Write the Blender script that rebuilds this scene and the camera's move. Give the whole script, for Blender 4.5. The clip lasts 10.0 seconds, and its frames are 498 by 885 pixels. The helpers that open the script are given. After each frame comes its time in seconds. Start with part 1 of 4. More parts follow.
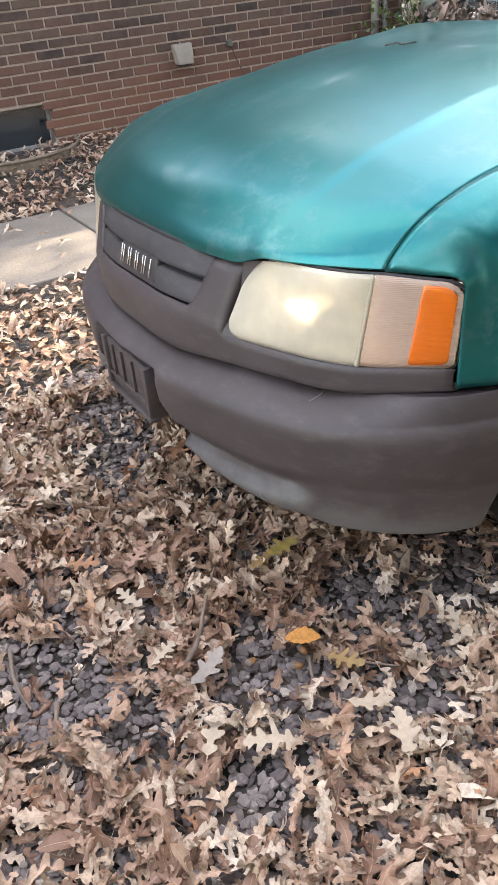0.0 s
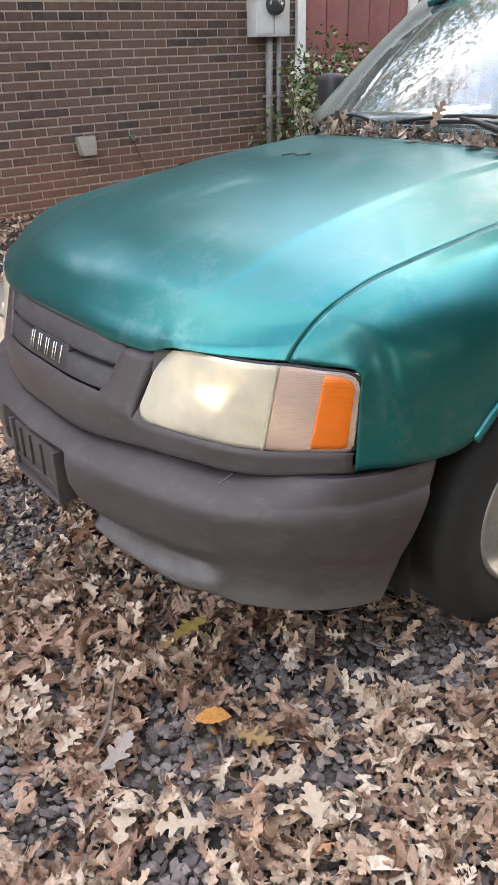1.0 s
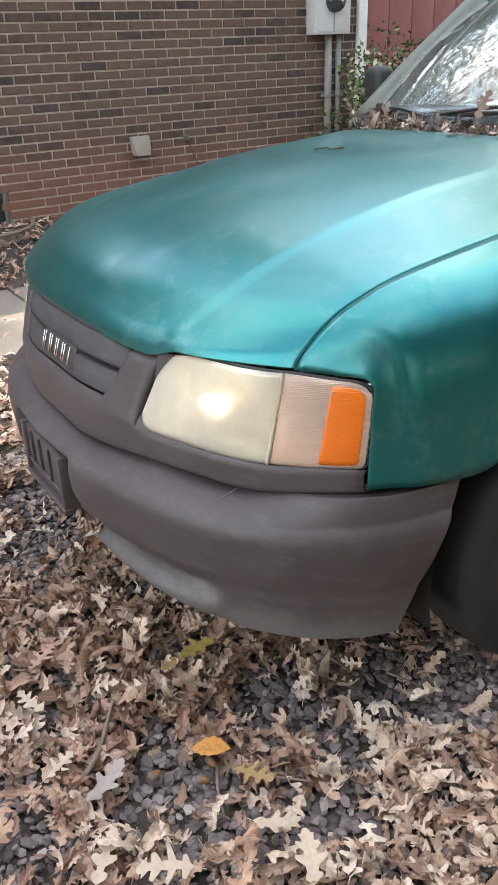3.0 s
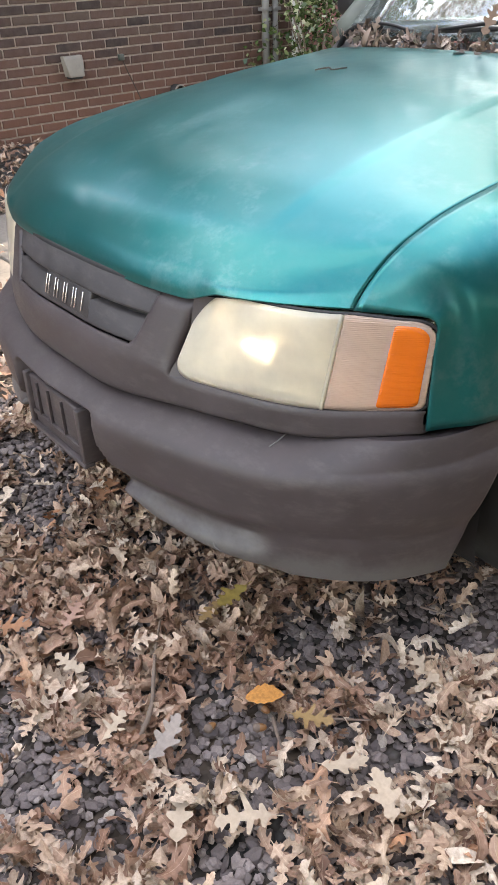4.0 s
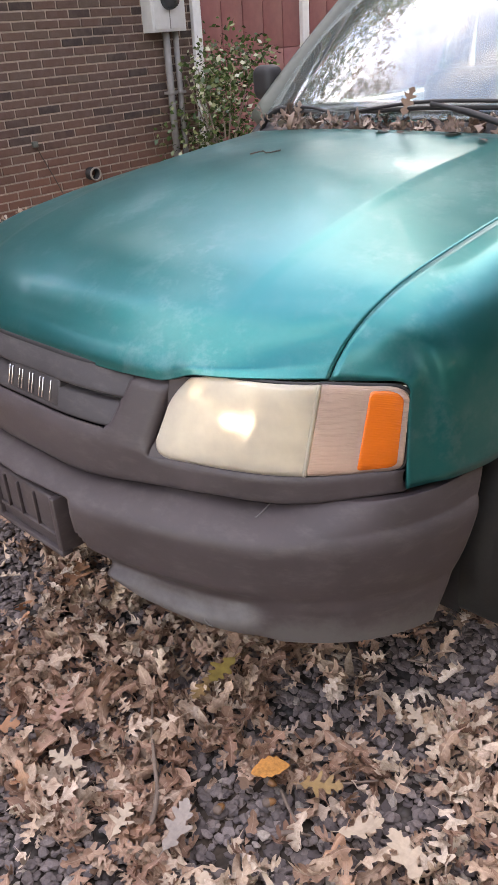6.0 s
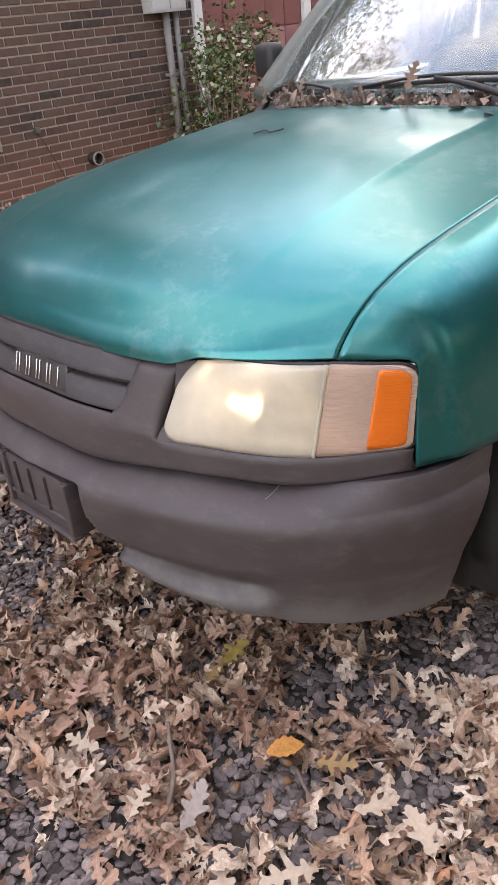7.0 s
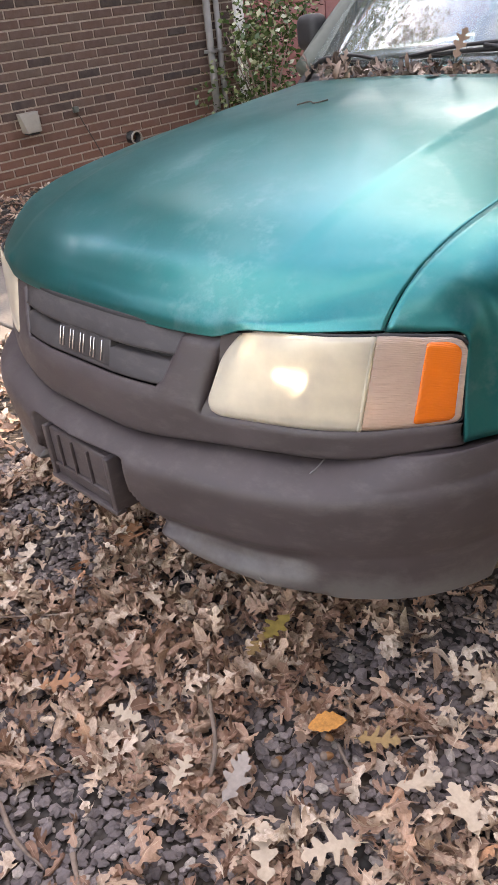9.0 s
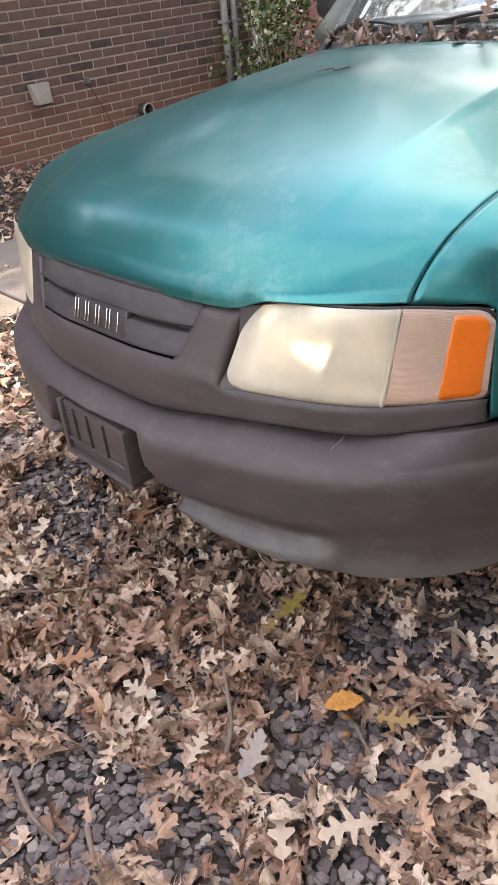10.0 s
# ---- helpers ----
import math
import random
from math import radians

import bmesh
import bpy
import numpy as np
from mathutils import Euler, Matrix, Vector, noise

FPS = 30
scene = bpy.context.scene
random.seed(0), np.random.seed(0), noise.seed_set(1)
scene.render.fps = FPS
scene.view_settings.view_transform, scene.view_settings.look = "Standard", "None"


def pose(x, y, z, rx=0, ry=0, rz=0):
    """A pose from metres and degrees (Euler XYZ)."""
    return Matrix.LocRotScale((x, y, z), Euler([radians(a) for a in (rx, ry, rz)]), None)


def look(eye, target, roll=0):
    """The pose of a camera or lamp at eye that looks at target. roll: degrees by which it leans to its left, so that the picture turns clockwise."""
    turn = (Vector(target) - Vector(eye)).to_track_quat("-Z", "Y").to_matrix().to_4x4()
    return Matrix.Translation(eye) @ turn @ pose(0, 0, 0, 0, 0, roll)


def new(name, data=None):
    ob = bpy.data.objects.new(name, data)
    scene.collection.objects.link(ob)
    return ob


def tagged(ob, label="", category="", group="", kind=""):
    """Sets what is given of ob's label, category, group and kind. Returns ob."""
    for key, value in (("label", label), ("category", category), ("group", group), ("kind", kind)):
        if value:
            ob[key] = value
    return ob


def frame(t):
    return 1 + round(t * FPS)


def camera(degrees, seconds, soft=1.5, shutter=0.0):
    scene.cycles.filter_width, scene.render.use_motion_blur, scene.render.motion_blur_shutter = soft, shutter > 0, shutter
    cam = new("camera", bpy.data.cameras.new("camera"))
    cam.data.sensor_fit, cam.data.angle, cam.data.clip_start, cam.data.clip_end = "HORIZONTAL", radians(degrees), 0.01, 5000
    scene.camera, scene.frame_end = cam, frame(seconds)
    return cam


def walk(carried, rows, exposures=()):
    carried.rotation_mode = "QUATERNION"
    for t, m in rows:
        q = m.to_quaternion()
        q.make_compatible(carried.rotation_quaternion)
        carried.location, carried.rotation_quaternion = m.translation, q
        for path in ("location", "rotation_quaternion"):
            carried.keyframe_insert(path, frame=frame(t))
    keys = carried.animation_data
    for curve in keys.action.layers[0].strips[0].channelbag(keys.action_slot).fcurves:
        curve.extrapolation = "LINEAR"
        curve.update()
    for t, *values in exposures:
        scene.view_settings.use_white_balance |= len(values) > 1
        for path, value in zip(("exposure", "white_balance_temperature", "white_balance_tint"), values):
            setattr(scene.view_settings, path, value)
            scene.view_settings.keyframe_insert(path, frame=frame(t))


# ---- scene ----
cam = camera(35.23, 10.0)
PATH = [
    (0, (1.702, -0.679, 1.322), (0.298, 0.080, 0.290), -5.3),
    (0.5, (1.751, -0.703, 1.352), (0.397, 0.248, 0.418), -2.2),
    (1, (1.732, -0.721, 1.360), (0.391, 0.298, 0.480), -1.2),
    (1.5, (1.697, -0.754, 1.330), (0.376, 0.231, 0.384), -1.0),
    (2, (1.688, -0.736, 1.329), (0.328, 0.173, 0.361), -1.9),
    (2.2, (1.693, -0.700, 1.329), (0.268, 0.153, 0.406), -3.0),
    (3.3, (1.703, -0.556, 1.319), (0.283, 0.361, 0.451), -1.5),
    (3.5, (1.676, -0.585, 1.319), (0.299, 0.324, 0.377), -0.1),
    (4, (1.522, -0.713, 1.326), (0.261, 0.277, 0.305), -1.8),
    (4.5, (1.459, -0.767, 1.333), (0.234, 0.235, 0.282), -2.2),
    (5, (1.438, -0.779, 1.322), (0.273, 0.277, 0.256), -1.5),
    (5.2, (1.445, -0.775, 1.329), (0.270, 0.333, 0.327), -3.4),
    (6.3, (1.467, -0.805, 1.364), (0.269, 0.371, 0.473), -3.8),
    (6.5, (1.462, -0.806, 1.362), (0.268, 0.358, 0.451), -4.3),
    (7, (1.466, -0.795, 1.357), (0.266, 0.346, 0.427), -5.4),
    (7.5, (1.470, -0.794, 1.351), (0.261, 0.336, 0.418), -6.4),
    (8, (1.483, -0.793, 1.352), (0.283, 0.343, 0.414), -6.4),
    (8.5, (1.465, -0.804, 1.351), (0.234, 0.302, 0.417), -5.6),
    (9, (1.451, -0.809, 1.339), (0.205, 0.257, 0.380), -6.5),
    (9.5, (1.419, -0.810, 1.341), (0.151, 0.235, 0.388), -5.3),
    (10, (1.420, -0.811, 1.320), (0.177, 0.220, 0.319), -6.4),
]
walk(cam, [(t, look(eye, target, roll)) for t, eye, target, roll in PATH], [(0.0, 3.1, 7800, 13), (1.5, 3.05, 7900, 15), (3.5, 3.08, 7800, 12), (4.5, 2.97, 8100, 16), (6.3, 2.92, 8200, 23), (10.0, 2.95, 8200, 20)])

# world and sun
SUN_AZ, SUN_EL = 18.0, 36.0        # azimuth from +y towards -x, elevation
world = bpy.data.worlds.new("world")
scene.world = world
world.use_nodes = True
wn = world.node_tree
bg = wn.nodes["Background"]
sky = wn.nodes.new("ShaderNodeTexSky")
sky.sky_type, sky.sun_disc = 'NISHITA', False
sky.sun_elevation, sky.sun_rotation = radians(SUN_EL), radians(-SUN_AZ)
sky.air_density, sky.dust_density = 1.0, 0.8
coords = wn.nodes.new("ShaderNodeTexCoord")
clouds = wn.nodes.new("ShaderNodeTexNoise")
clouds.inputs["Scale"].default_value, clouds.inputs["Detail"].default_value, clouds.inputs["Roughness"].default_value = 3.2, 7.0, 0.6
cover = wn.nodes.new("ShaderNodeMapRange")
cover.inputs[1].default_value, cover.inputs[2].default_value, cover.inputs[4].default_value = 0.42, 0.68, 0.62
blend = wn.nodes.new("ShaderNodeMix")
blend.data_type = 'RGBA'
blend.inputs[7].default_value = (6.8, 6.75, 6.7, 1)
wn.links.new(coords.outputs["Generated"], clouds.inputs["Vector"])
wn.links.new(clouds.outputs["Fac"], cover.inputs[0])
wn.links.new(cover.outputs[0], blend.inputs[0])
wn.links.new(sky.outputs[0], blend.inputs[6])
wn.links.new(blend.outputs[2], bg.inputs[0])
bg.inputs[1].default_value = 0.145
sun_data = bpy.data.lights.new("sun", 'SUN')
sun_data.energy, sun_data.angle, sun_data.color = 1.25, radians(0.6), (1.0, 0.93, 0.82)
sun = new("sun", sun_data)
toward_sun = Vector((-math.sin(radians(SUN_AZ)) * math.cos(radians(SUN_EL)),
                     math.cos(radians(SUN_AZ)) * math.cos(radians(SUN_EL)), math.sin(radians(SUN_EL))))
sun.matrix_world = Matrix.Translation((0, 0, 20)) @ toward_sun.to_track_quat("Z", "Y").to_matrix().to_4x4()


# materials
class Mat:
    """A small builder for node materials."""

    def __init__(self, name, color=(0.5, 0.5, 0.5), rough=0.5, metal=0.0, **more):
        self.mat = bpy.data.materials.new(name)
        self.mat.use_nodes = True
        self.tree = self.mat.node_tree
        self.bsdf = self.tree.nodes["Principled BSDF"]
        self.put("Base Color", (*color, 1)), self.put("Roughness", rough), self.put("Metallic", metal)
        for key, value in more.items():
            self.put(key.replace("_", " "), value)
        self.coord = None

    def put(self, key, value):
        if isinstance(value, bpy.types.NodeSocket):
            self.tree.links.new(value, self.bsdf.inputs[key])
        else:
            self.bsdf.inputs[key].default_value = value

    def node(self, kind, **props):
        n = self.tree.nodes.new(kind)
        for key, value in props.items():
            setattr(n, key, value)
        return n

    def place(self):
        if self.coord is None:
            self.coord = self.node("ShaderNodeNewGeometry")
        return self.coord.outputs["Position"]

    def link(self, a, b):
        self.tree.links.new(a, b)

    def noise(self, scale, detail=4.0, rough=0.55, stretch=None, offset=0.0):
        n = self.node("ShaderNodeTexNoise")
        n.inputs["Scale"].default_value, n.inputs["Detail"].default_value, n.inputs["Roughness"].default_value = scale, detail, rough
        src = self.place()
        if stretch or offset:
            m = self.node("ShaderNodeMapping")
            m.inputs["Scale"].default_value = stretch or (1, 1, 1)
            m.inputs["Location"].default_value = (offset, offset, offset)
            self.link(src, m.inputs[0])
            src = m.outputs[0]
        self.link(src, n.inputs["Vector"])
        return n.outputs["Fac"]

    def span(self, src, a, b, c, d):
        n = self.node("ShaderNodeMapRange")
        for key, value in zip((1, 2, 3, 4), (a, b, c, d)):
            n.inputs[key].default_value = value
        self.link(src, n.inputs[0])
        return n.outputs[0]

    def ramp(self, src, *stops):
        n = self.node("ShaderNodeValToRGB")
        e = n.color_ramp.elements
        while len(e) < len(stops):
            e.new(0.5)
        for el, (at, col) in zip(e, stops):
            el.position, el.color = at, (*col, 1)
        self.link(src, n.inputs[0])
        return n.outputs[0]

    def mix(self, fac, a, b, kind='MIX'):
        n = self.node("ShaderNodeMix", data_type='RGBA', blend_type=kind)
        for socket, value in ((n.inputs[0], fac), (n.inputs[6], a), (n.inputs[7], b)):
            if isinstance(value, bpy.types.NodeSocket):
                self.link(value, socket)
            elif isinstance(value, (int, float)):
                socket.default_value = value
            else:
                socket.default_value = (*value, 1)
        return n.outputs[2]

    def maths(self, op, a, b=0.0):
        n = self.node("ShaderNodeMath", operation=op)
        for socket, value in zip(n.inputs, (a, b)):
            if isinstance(value, bpy.types.NodeSocket):
                self.link(value, socket)
            else:
                socket.default_value = value
        return n.outputs[0]

    def bump(self, src, depth, strength=1.0):
        n = self.node("ShaderNodeBump")
        n.inputs["Distance"].default_value, n.inputs["Strength"].default_value = depth, strength
        self.link(src, n.inputs["Height"])
        self.put("Normal", n.outputs[0])
        return n

    def random(self, island=True):
        if island:
            self.place()
            return self.coord.outputs["Random Per Island"]
        return self.node("ShaderNodeObjectInfo").outputs["Random"]


def plain(name, color, rough=0.5, metal=0.0, grain=60.0, vary=0.25, depth=0.0004, **more):
    m = Mat(name, color, rough, metal, **more)
    f = m.noise(grain, 5.0)
    g = m.noise(grain / 12, 3.0)
    k = m.maths('ADD', m.maths('MULTIPLY', f, 0.5), m.maths('MULTIPLY', g, 0.5))
    lo = tuple(c * (1 - vary) for c in color)
    hi = tuple(min(1, c * (1 + vary)) for c in color)
    m.put("Base Color", m.ramp(k, (0.3, lo), (0.7, hi)))
    m.put("Roughness", m.span(g, 0.3, 0.7, rough * 0.85, min(1, rough * 1.12)))
    if depth:
        m.bump(f, depth)
    return m.mat


def paint_material():
    m = Mat("teal_paint", (0.0, 0.2, 0.19), 0.32, 0.8, Coat_Weight=0.3, Coat_Roughness=0.12)
    flake = m.noise(900.0, 1.0)
    big = m.noise(3.2, 5.0, 0.6)
    dust = m.noise(14.0, 8.0, 0.7)
    base = m.ramp(flake, (0.35, (0.0, 0.145, 0.147)), (0.7, (0.001, 0.178, 0.18)))
    stain = m.noise(13.0, 9.0, 0.72, offset=3.0)
    spots = m.span(m.maths('MULTIPLY', m.span(stain, 0.5, 0.62, 0.0, 1.0), m.span(big, 0.42, 0.58, 0.0, 1.0)), 0.0, 1.0, 0.0, 0.1)
    base = m.mix(m.span(m.maths('MULTIPLY', big, dust), 0.2, 0.42, 0.01, 0.06), base, (0.4, 0.4, 0.39))
    m.put("Base Color", m.mix(spots, base, (0.42, 0.52, 0.54)))
    m.put("Coat Roughness", m.span(dust, 0.38, 0.62, 0.05, 0.2))
    m.put("Roughness", m.span(big, 0.3, 0.7, 0.28, 0.4))
    return m.mat


def plastic_material(name, color, scraped=0.0):
    m = Mat(name, color, 0.55)
    fine = m.noise(1400.0, 2.0)
    wear = m.noise(9.0, 6.0, 0.65)
    dirt = m.noise(30.0, 8.0, 0.75, stretch=(0.5, 0.5, 1.4), offset=5.0)
    base = m.mix(m.span(wear, 0.35, 0.72, 0.0, 0.6), color, tuple(c * 1.9 for c in color))
    base = m.mix(m.span(dirt, 0.5, 0.75, 0.0, 0.4), base, (0.13, 0.118, 0.108))
    if scraped:
        z = m.node("ShaderNodeSeparateXYZ")
        m.link(m.place(), z.inputs[0])
        rub = m.maths('ADD', z.outputs[2], m.maths('MULTIPLY', m.noise(11.0, 6.0, 0.7, offset=7.0), 0.16))
        base = m.mix(m.span(rub, 0.385, 0.43, scraped, 0.0), base, (0.105, 0.1, 0.096))
    m.put("Base Color", base)
    m.put("Roughness", m.span(wear, 0.3, 0.7, 0.42, 0.62))
    m.bump(fine, 0.00025, 0.6)
    return m.mat


PAINT = paint_material()
PLASTIC = plastic_material("grey_plastic", (0.044, 0.0345, 0.036), 0.7)
GRILLE = plastic_material("grille_plastic", (0.028, 0.0245, 0.0255))
SCUFF = plain("scuffed_plastic", (0.17, 0.165, 0.16), 0.7)
BLACK = plain("black_plastic", (0.012, 0.012, 0.013), 0.6)
RUBBER = plain("rubber", (0.013, 0.013, 0.013), 0.8, depth=0.0008)
CHROME = plain("chrome", (0.75, 0.75, 0.75), 0.15, 1.0, vary=0.05, depth=0)
RIM = plain("rim_metal", (0.42, 0.42, 0.41), 0.4, 0.8, depth=0)
REFLECTOR = plain("reflector", (1.0, 0.93, 0.8), 0.3, 1.0, vary=0.04, depth=0)
COWL = plain("cowl_plastic", (0.022, 0.022, 0.023), 0.75, grain=300, depth=0)
TWIG_DARK = plain("dark_twig", (0.06, 0.045, 0.035), 0.85, grain=120, depth=0.001)
TRIM_GREY = plain("grey_olive_trim", (0.075, 0.085, 0.07), 0.5, grain=40, vary=0.2)
BOWL = plain("bowl_silver", (0.99, 0.97, 0.92), 0.2, 1.0, vary=0.02, depth=0)
# emission added to imitate the bright reflection in the headlamp
HOT_SPOT = Mat("hot_spot_glow", (0.9, 0.85, 0.75), 0.3, Emission_Color=(1.0, 0.93, 0.82, 1), Emission_Strength=2.4).mat
VENT = plain("cream_plastic", (0.25, 0.22, 0.185), 0.6, grain=30, vary=0.15)
WHITE = plain("white_paint", (0.72, 0.71, 0.68), 0.6, grain=30, vary=0.1)
GREY_BOX = plain("grey_enamel", (0.5, 0.5, 0.49), 0.5, grain=20, vary=0.1)
CONDUIT = plain("conduit_grey", (0.2, 0.19, 0.18), 0.6, grain=20)
MORTAR = plain("mortar", (0.32, 0.25, 0.2), 0.95, grain=120, vary=0.3, depth=0.003)
SIDING = plain("red_siding", (0.26, 0.09, 0.085), 0.6, grain=15, vary=0.18)
CONCRETE = plain("concrete", (0.2, 0.175, 0.148), 0.9, grain=70, vary=0.3, depth=0.002)


def lens_material(name, color, rough, trans, tint_vary=0.08, ribs=0.0, vary_rough=True):
    m = Mat(name, color, rough, Transmission_Weight=trans, IOR=1.45, Coat_Weight=0.6, Coat_Roughness=0.12)
    n = m.noise(25.0, 5.0)
    if ribs:
        w = m.node("ShaderNodeTexWave", bands_direction='Z')
        w.inputs["Scale"].default_value = ribs
        m.link(m.place(), w.inputs["Vector"])
        m.bump(w.outputs["Fac"], 0.0004)
    m.put("Base Color", m.ramp(n, (0.3, tuple(c * (1 - tint_vary) for c in color)), (0.7, color)))
    if vary_rough:
        m.put("Roughness", m.span(n, 0.3, 0.7, rough * 0.8, rough * 1.2))
    return m.mat


LENS = lens_material("hazed_lens", (0.95, 0.875, 0.72), 0.33, 0.58, 0.16, vary_rough=False)
# orange-pink tint paints the amber reflection into the clear lens
CLEAR_RIBBED = lens_material("clear_ribbed_lens", (1.0, 0.74, 0.6), 0.1, 0.62, 0.1, ribs=95.0, vary_rough=False)
AMBER = lens_material("amber_lens", (0.95, 0.2, 0.014), 0.22, 0.2, ribs=95.0)
GLASS = Mat("windscreen_glass", (0.8, 0.92, 0.9), 0.03, Transmission_Weight=0.93, IOR=1.55, Coat_Weight=0.4, Coat_Roughness=0.02, Coat_IOR=1.55).mat


def brick_material(joined):
    m = Mat("brick", rough=0.92)
    r = m.random(joined)
    grain = m.noise(90.0, 6.0, 0.65)
    blot = m.noise(18.0, 4.0)
    body = m.ramp(r, (0.0, (0.024, 0.017, 0.015)), (0.14, (0.041, 0.026, 0.021)), (0.28, (0.084, 0.045, 0.034)), (0.75, (0.114, 0.06, 0.042)), (1.0, (0.097, 0.063, 0.045)))
    c = m.mix(m.span(blot, 0.35, 0.7, 0.0, 0.25), body, (0.2, 0.15, 0.125))
    c = m.mix(m.span(grain, 0.3, 0.7, 0.35, 0.0), c, (0.07, 0.045, 0.04))
    z = m.node("ShaderNodeSeparateXYZ")
    m.link(m.place(), z.inputs[0])
    splash = m.span(m.maths('ADD', z.outputs[2], m.maths('MULTIPLY', m.noise(2.5, 4.0), 0.5)), 0.55, 1.0, 0.75, 0.0)
    m.put("Base Color", m.mix(splash, c, (0.17, 0.072, 0.045)))
    m.bump(grain, 0.004)
    return m.mat


BRICK, BRICK_FAR = brick_material(False), brick_material(True)
DARK_GLASS = Mat("dark_glass", (0.03, 0.035, 0.04), 0.08, Coat_Weight=0.5).mat
RUSTY = plain("galvanised_rust", (0.22, 0.17, 0.13), 0.7, 0.3, grain=25, vary=0.4)
BARK = plain("bark", (0.19, 0.14, 0.11), 0.9, grain=80, vary=0.4, depth=0.002)
ROOFING = plain("shingle", (0.07, 0.065, 0.06), 0.9, grain=30, vary=0.4)
ACORN = plain("acorn_shell", (0.28, 0.13, 0.05), 0.35, grain=200, vary=0.3)


def foliage(name, stops, rough=0.4):
    m = Mat(name, rough=rough)
    m.put("Base Color", m.ramp(m.random(), *stops))
    return m.mat


# green leaves; the palest stops paint sunlit glints on some of them
GREEN_LEAF = foliage("shrub_leaf_glints", ((0.0, (0.03, 0.06, 0.015)), (0.6, (0.06, 0.1, 0.03)), (0.75, (0.13, 0.17, 0.06)), (0.9, (0.3, 0.33, 0.18)), (1.0, (0.6, 0.6, 0.45))), 0.2)
TREE_LEAF = foliage("tree_leaf", ((0.0, (0.05, 0.08, 0.02)), (0.5, (0.09, 0.11, 0.03)), (1.0, (0.2, 0.13, 0.05))), 0.5)
WET_LEAF = foliage("weathered_leaf", ((0.0, (0.07, 0.05, 0.04)), (0.4, (0.16, 0.105, 0.08)), (0.75, (0.27, 0.19, 0.145)), (1.0, (0.42, 0.34, 0.28))), 0.6)
ORANGE_LEAF = plain("orange_leaf", (0.52, 0.225, 0.055), 0.75, grain=150, vary=0.45, depth=0.001)
YELLOW_LEAF = plain("yellow_green_leaf", (0.36, 0.26, 0.07), 0.7, grain=60, vary=0.45, depth=0.001)
GREY_LEAF = plain("grey_leaf", (0.27, 0.225, 0.195), 0.75, grain=120, vary=0.25, depth=0.001)
PALE_LEAF = plain("pale_leaf", (0.42, 0.33, 0.245), 0.75, grain=120, vary=0.2, depth=0.001)
BROWN_LEAF = plain("brown_leaf", (0.2, 0.125, 0.085), 0.7, grain=90, vary=0.3, depth=0.001)
AMBER_LEAF = plain("yellow_brown_leaf", (0.3, 0.19, 0.08), 0.7, grain=90, vary=0.3, depth=0.001)
BROWN_PINK = plain("pink_brown_leaf", (0.34, 0.2, 0.15), 0.7, grain=90, vary=0.25, depth=0.001)
ORANGE_BROWN = plain("rust_leaf", (0.32, 0.155, 0.08), 0.7, grain=90, vary=0.3, depth=0.001)


def leaf_material():
    m = Mat("dry_leaf", rough=0.75)
    r = m.random()
    col = m.ramp(r, (0.0, (0.15, 0.08, 0.055)), (0.18, (0.28, 0.165, 0.115)), (0.42, (0.43, 0.29, 0.205)), (0.66, (0.56, 0.425, 0.31)), (0.88, (0.66, 0.55, 0.43)), (0.97, (0.73, 0.62, 0.5)), (1.0, (0.45, 0.19, 0.08)))
    n = m.noise(160.0, 4.0)
    edge = m.node("ShaderNodeAttribute", attribute_name="edge").outputs["Fac"]
    blot = m.noise(45.0, 5.0, 0.65)
    col = m.mix(m.span(m.noise(2.2, 3.0), 0.42, 0.66, 0.0, 0.55), col, (0.3, 0.155, 0.1))
    c = m.mix(m.span(n, 0.4, 0.7, 0.0, 0.4), col, (0.2, 0.11, 0.065))
    c = m.mix(m.span(blot, 0.5, 0.68, 0.0, 0.5), c, (0.17, 0.09, 0.055))
    m.put("Base Color", m.mix(m.span(edge, 0.0, 0.07, 0.35, 0.0), c, (0.7, 0.55, 0.4)))
    m.put("Roughness", m.span(blot, 0.3, 0.7, 0.5, 0.8))
    m.bump(n, 0.002)
    return m.mat


def stone_material():
    m = Mat("gravel_stone", rough=0.85)
    r = m.random()
    col = m.ramp(r, (0.0, (0.1, 0.08, 0.077)), (0.5, (0.19, 0.154, 0.145)), (0.9, (0.29, 0.24, 0.222)), (1.0, (0.45, 0.39, 0.33)))
    n = m.noise(300.0, 5.0)
    m.put("Base Color", m.mix(m.span(n, 0.3, 0.7, 0.0, 0.4), col, (0.095, 0.083, 0.085)))
    m.bump(n, 0.0015)
    return m.mat


def soil_material():
    m = Mat("gravel_soil", rough=0.95)
    v = m.node("ShaderNodeTexVoronoi")
    v.inputs["Scale"].default_value = 45.0
    m.link(m.place(), v.inputs["Vector"])
    n = m.noise(4.0, 6.0)
    c = m.ramp(v.outputs["Distance"], (0.0, (0.085, 0.083, 0.085)), (0.6, (0.03, 0.028, 0.026)))
    m.put("Base Color", m.mix(m.span(n, 0.4, 0.65, 0.0, 0.5), c, (0.13, 0.085, 0.055)))
    m.bump(v.outputs["Distance"], -0.01)
    return m.mat


LEAF, STONE, SOIL = leaf_material(), stone_material(), soil_material()


# mesh helpers
def as_mesh(name, verts, faces, smooth=True):
    me = bpy.data.meshes.new(name)
    me.from_pydata([tuple(v) for v in verts], [], faces)
    if smooth:
        me.shade_smooth()
    me.update()
    return me


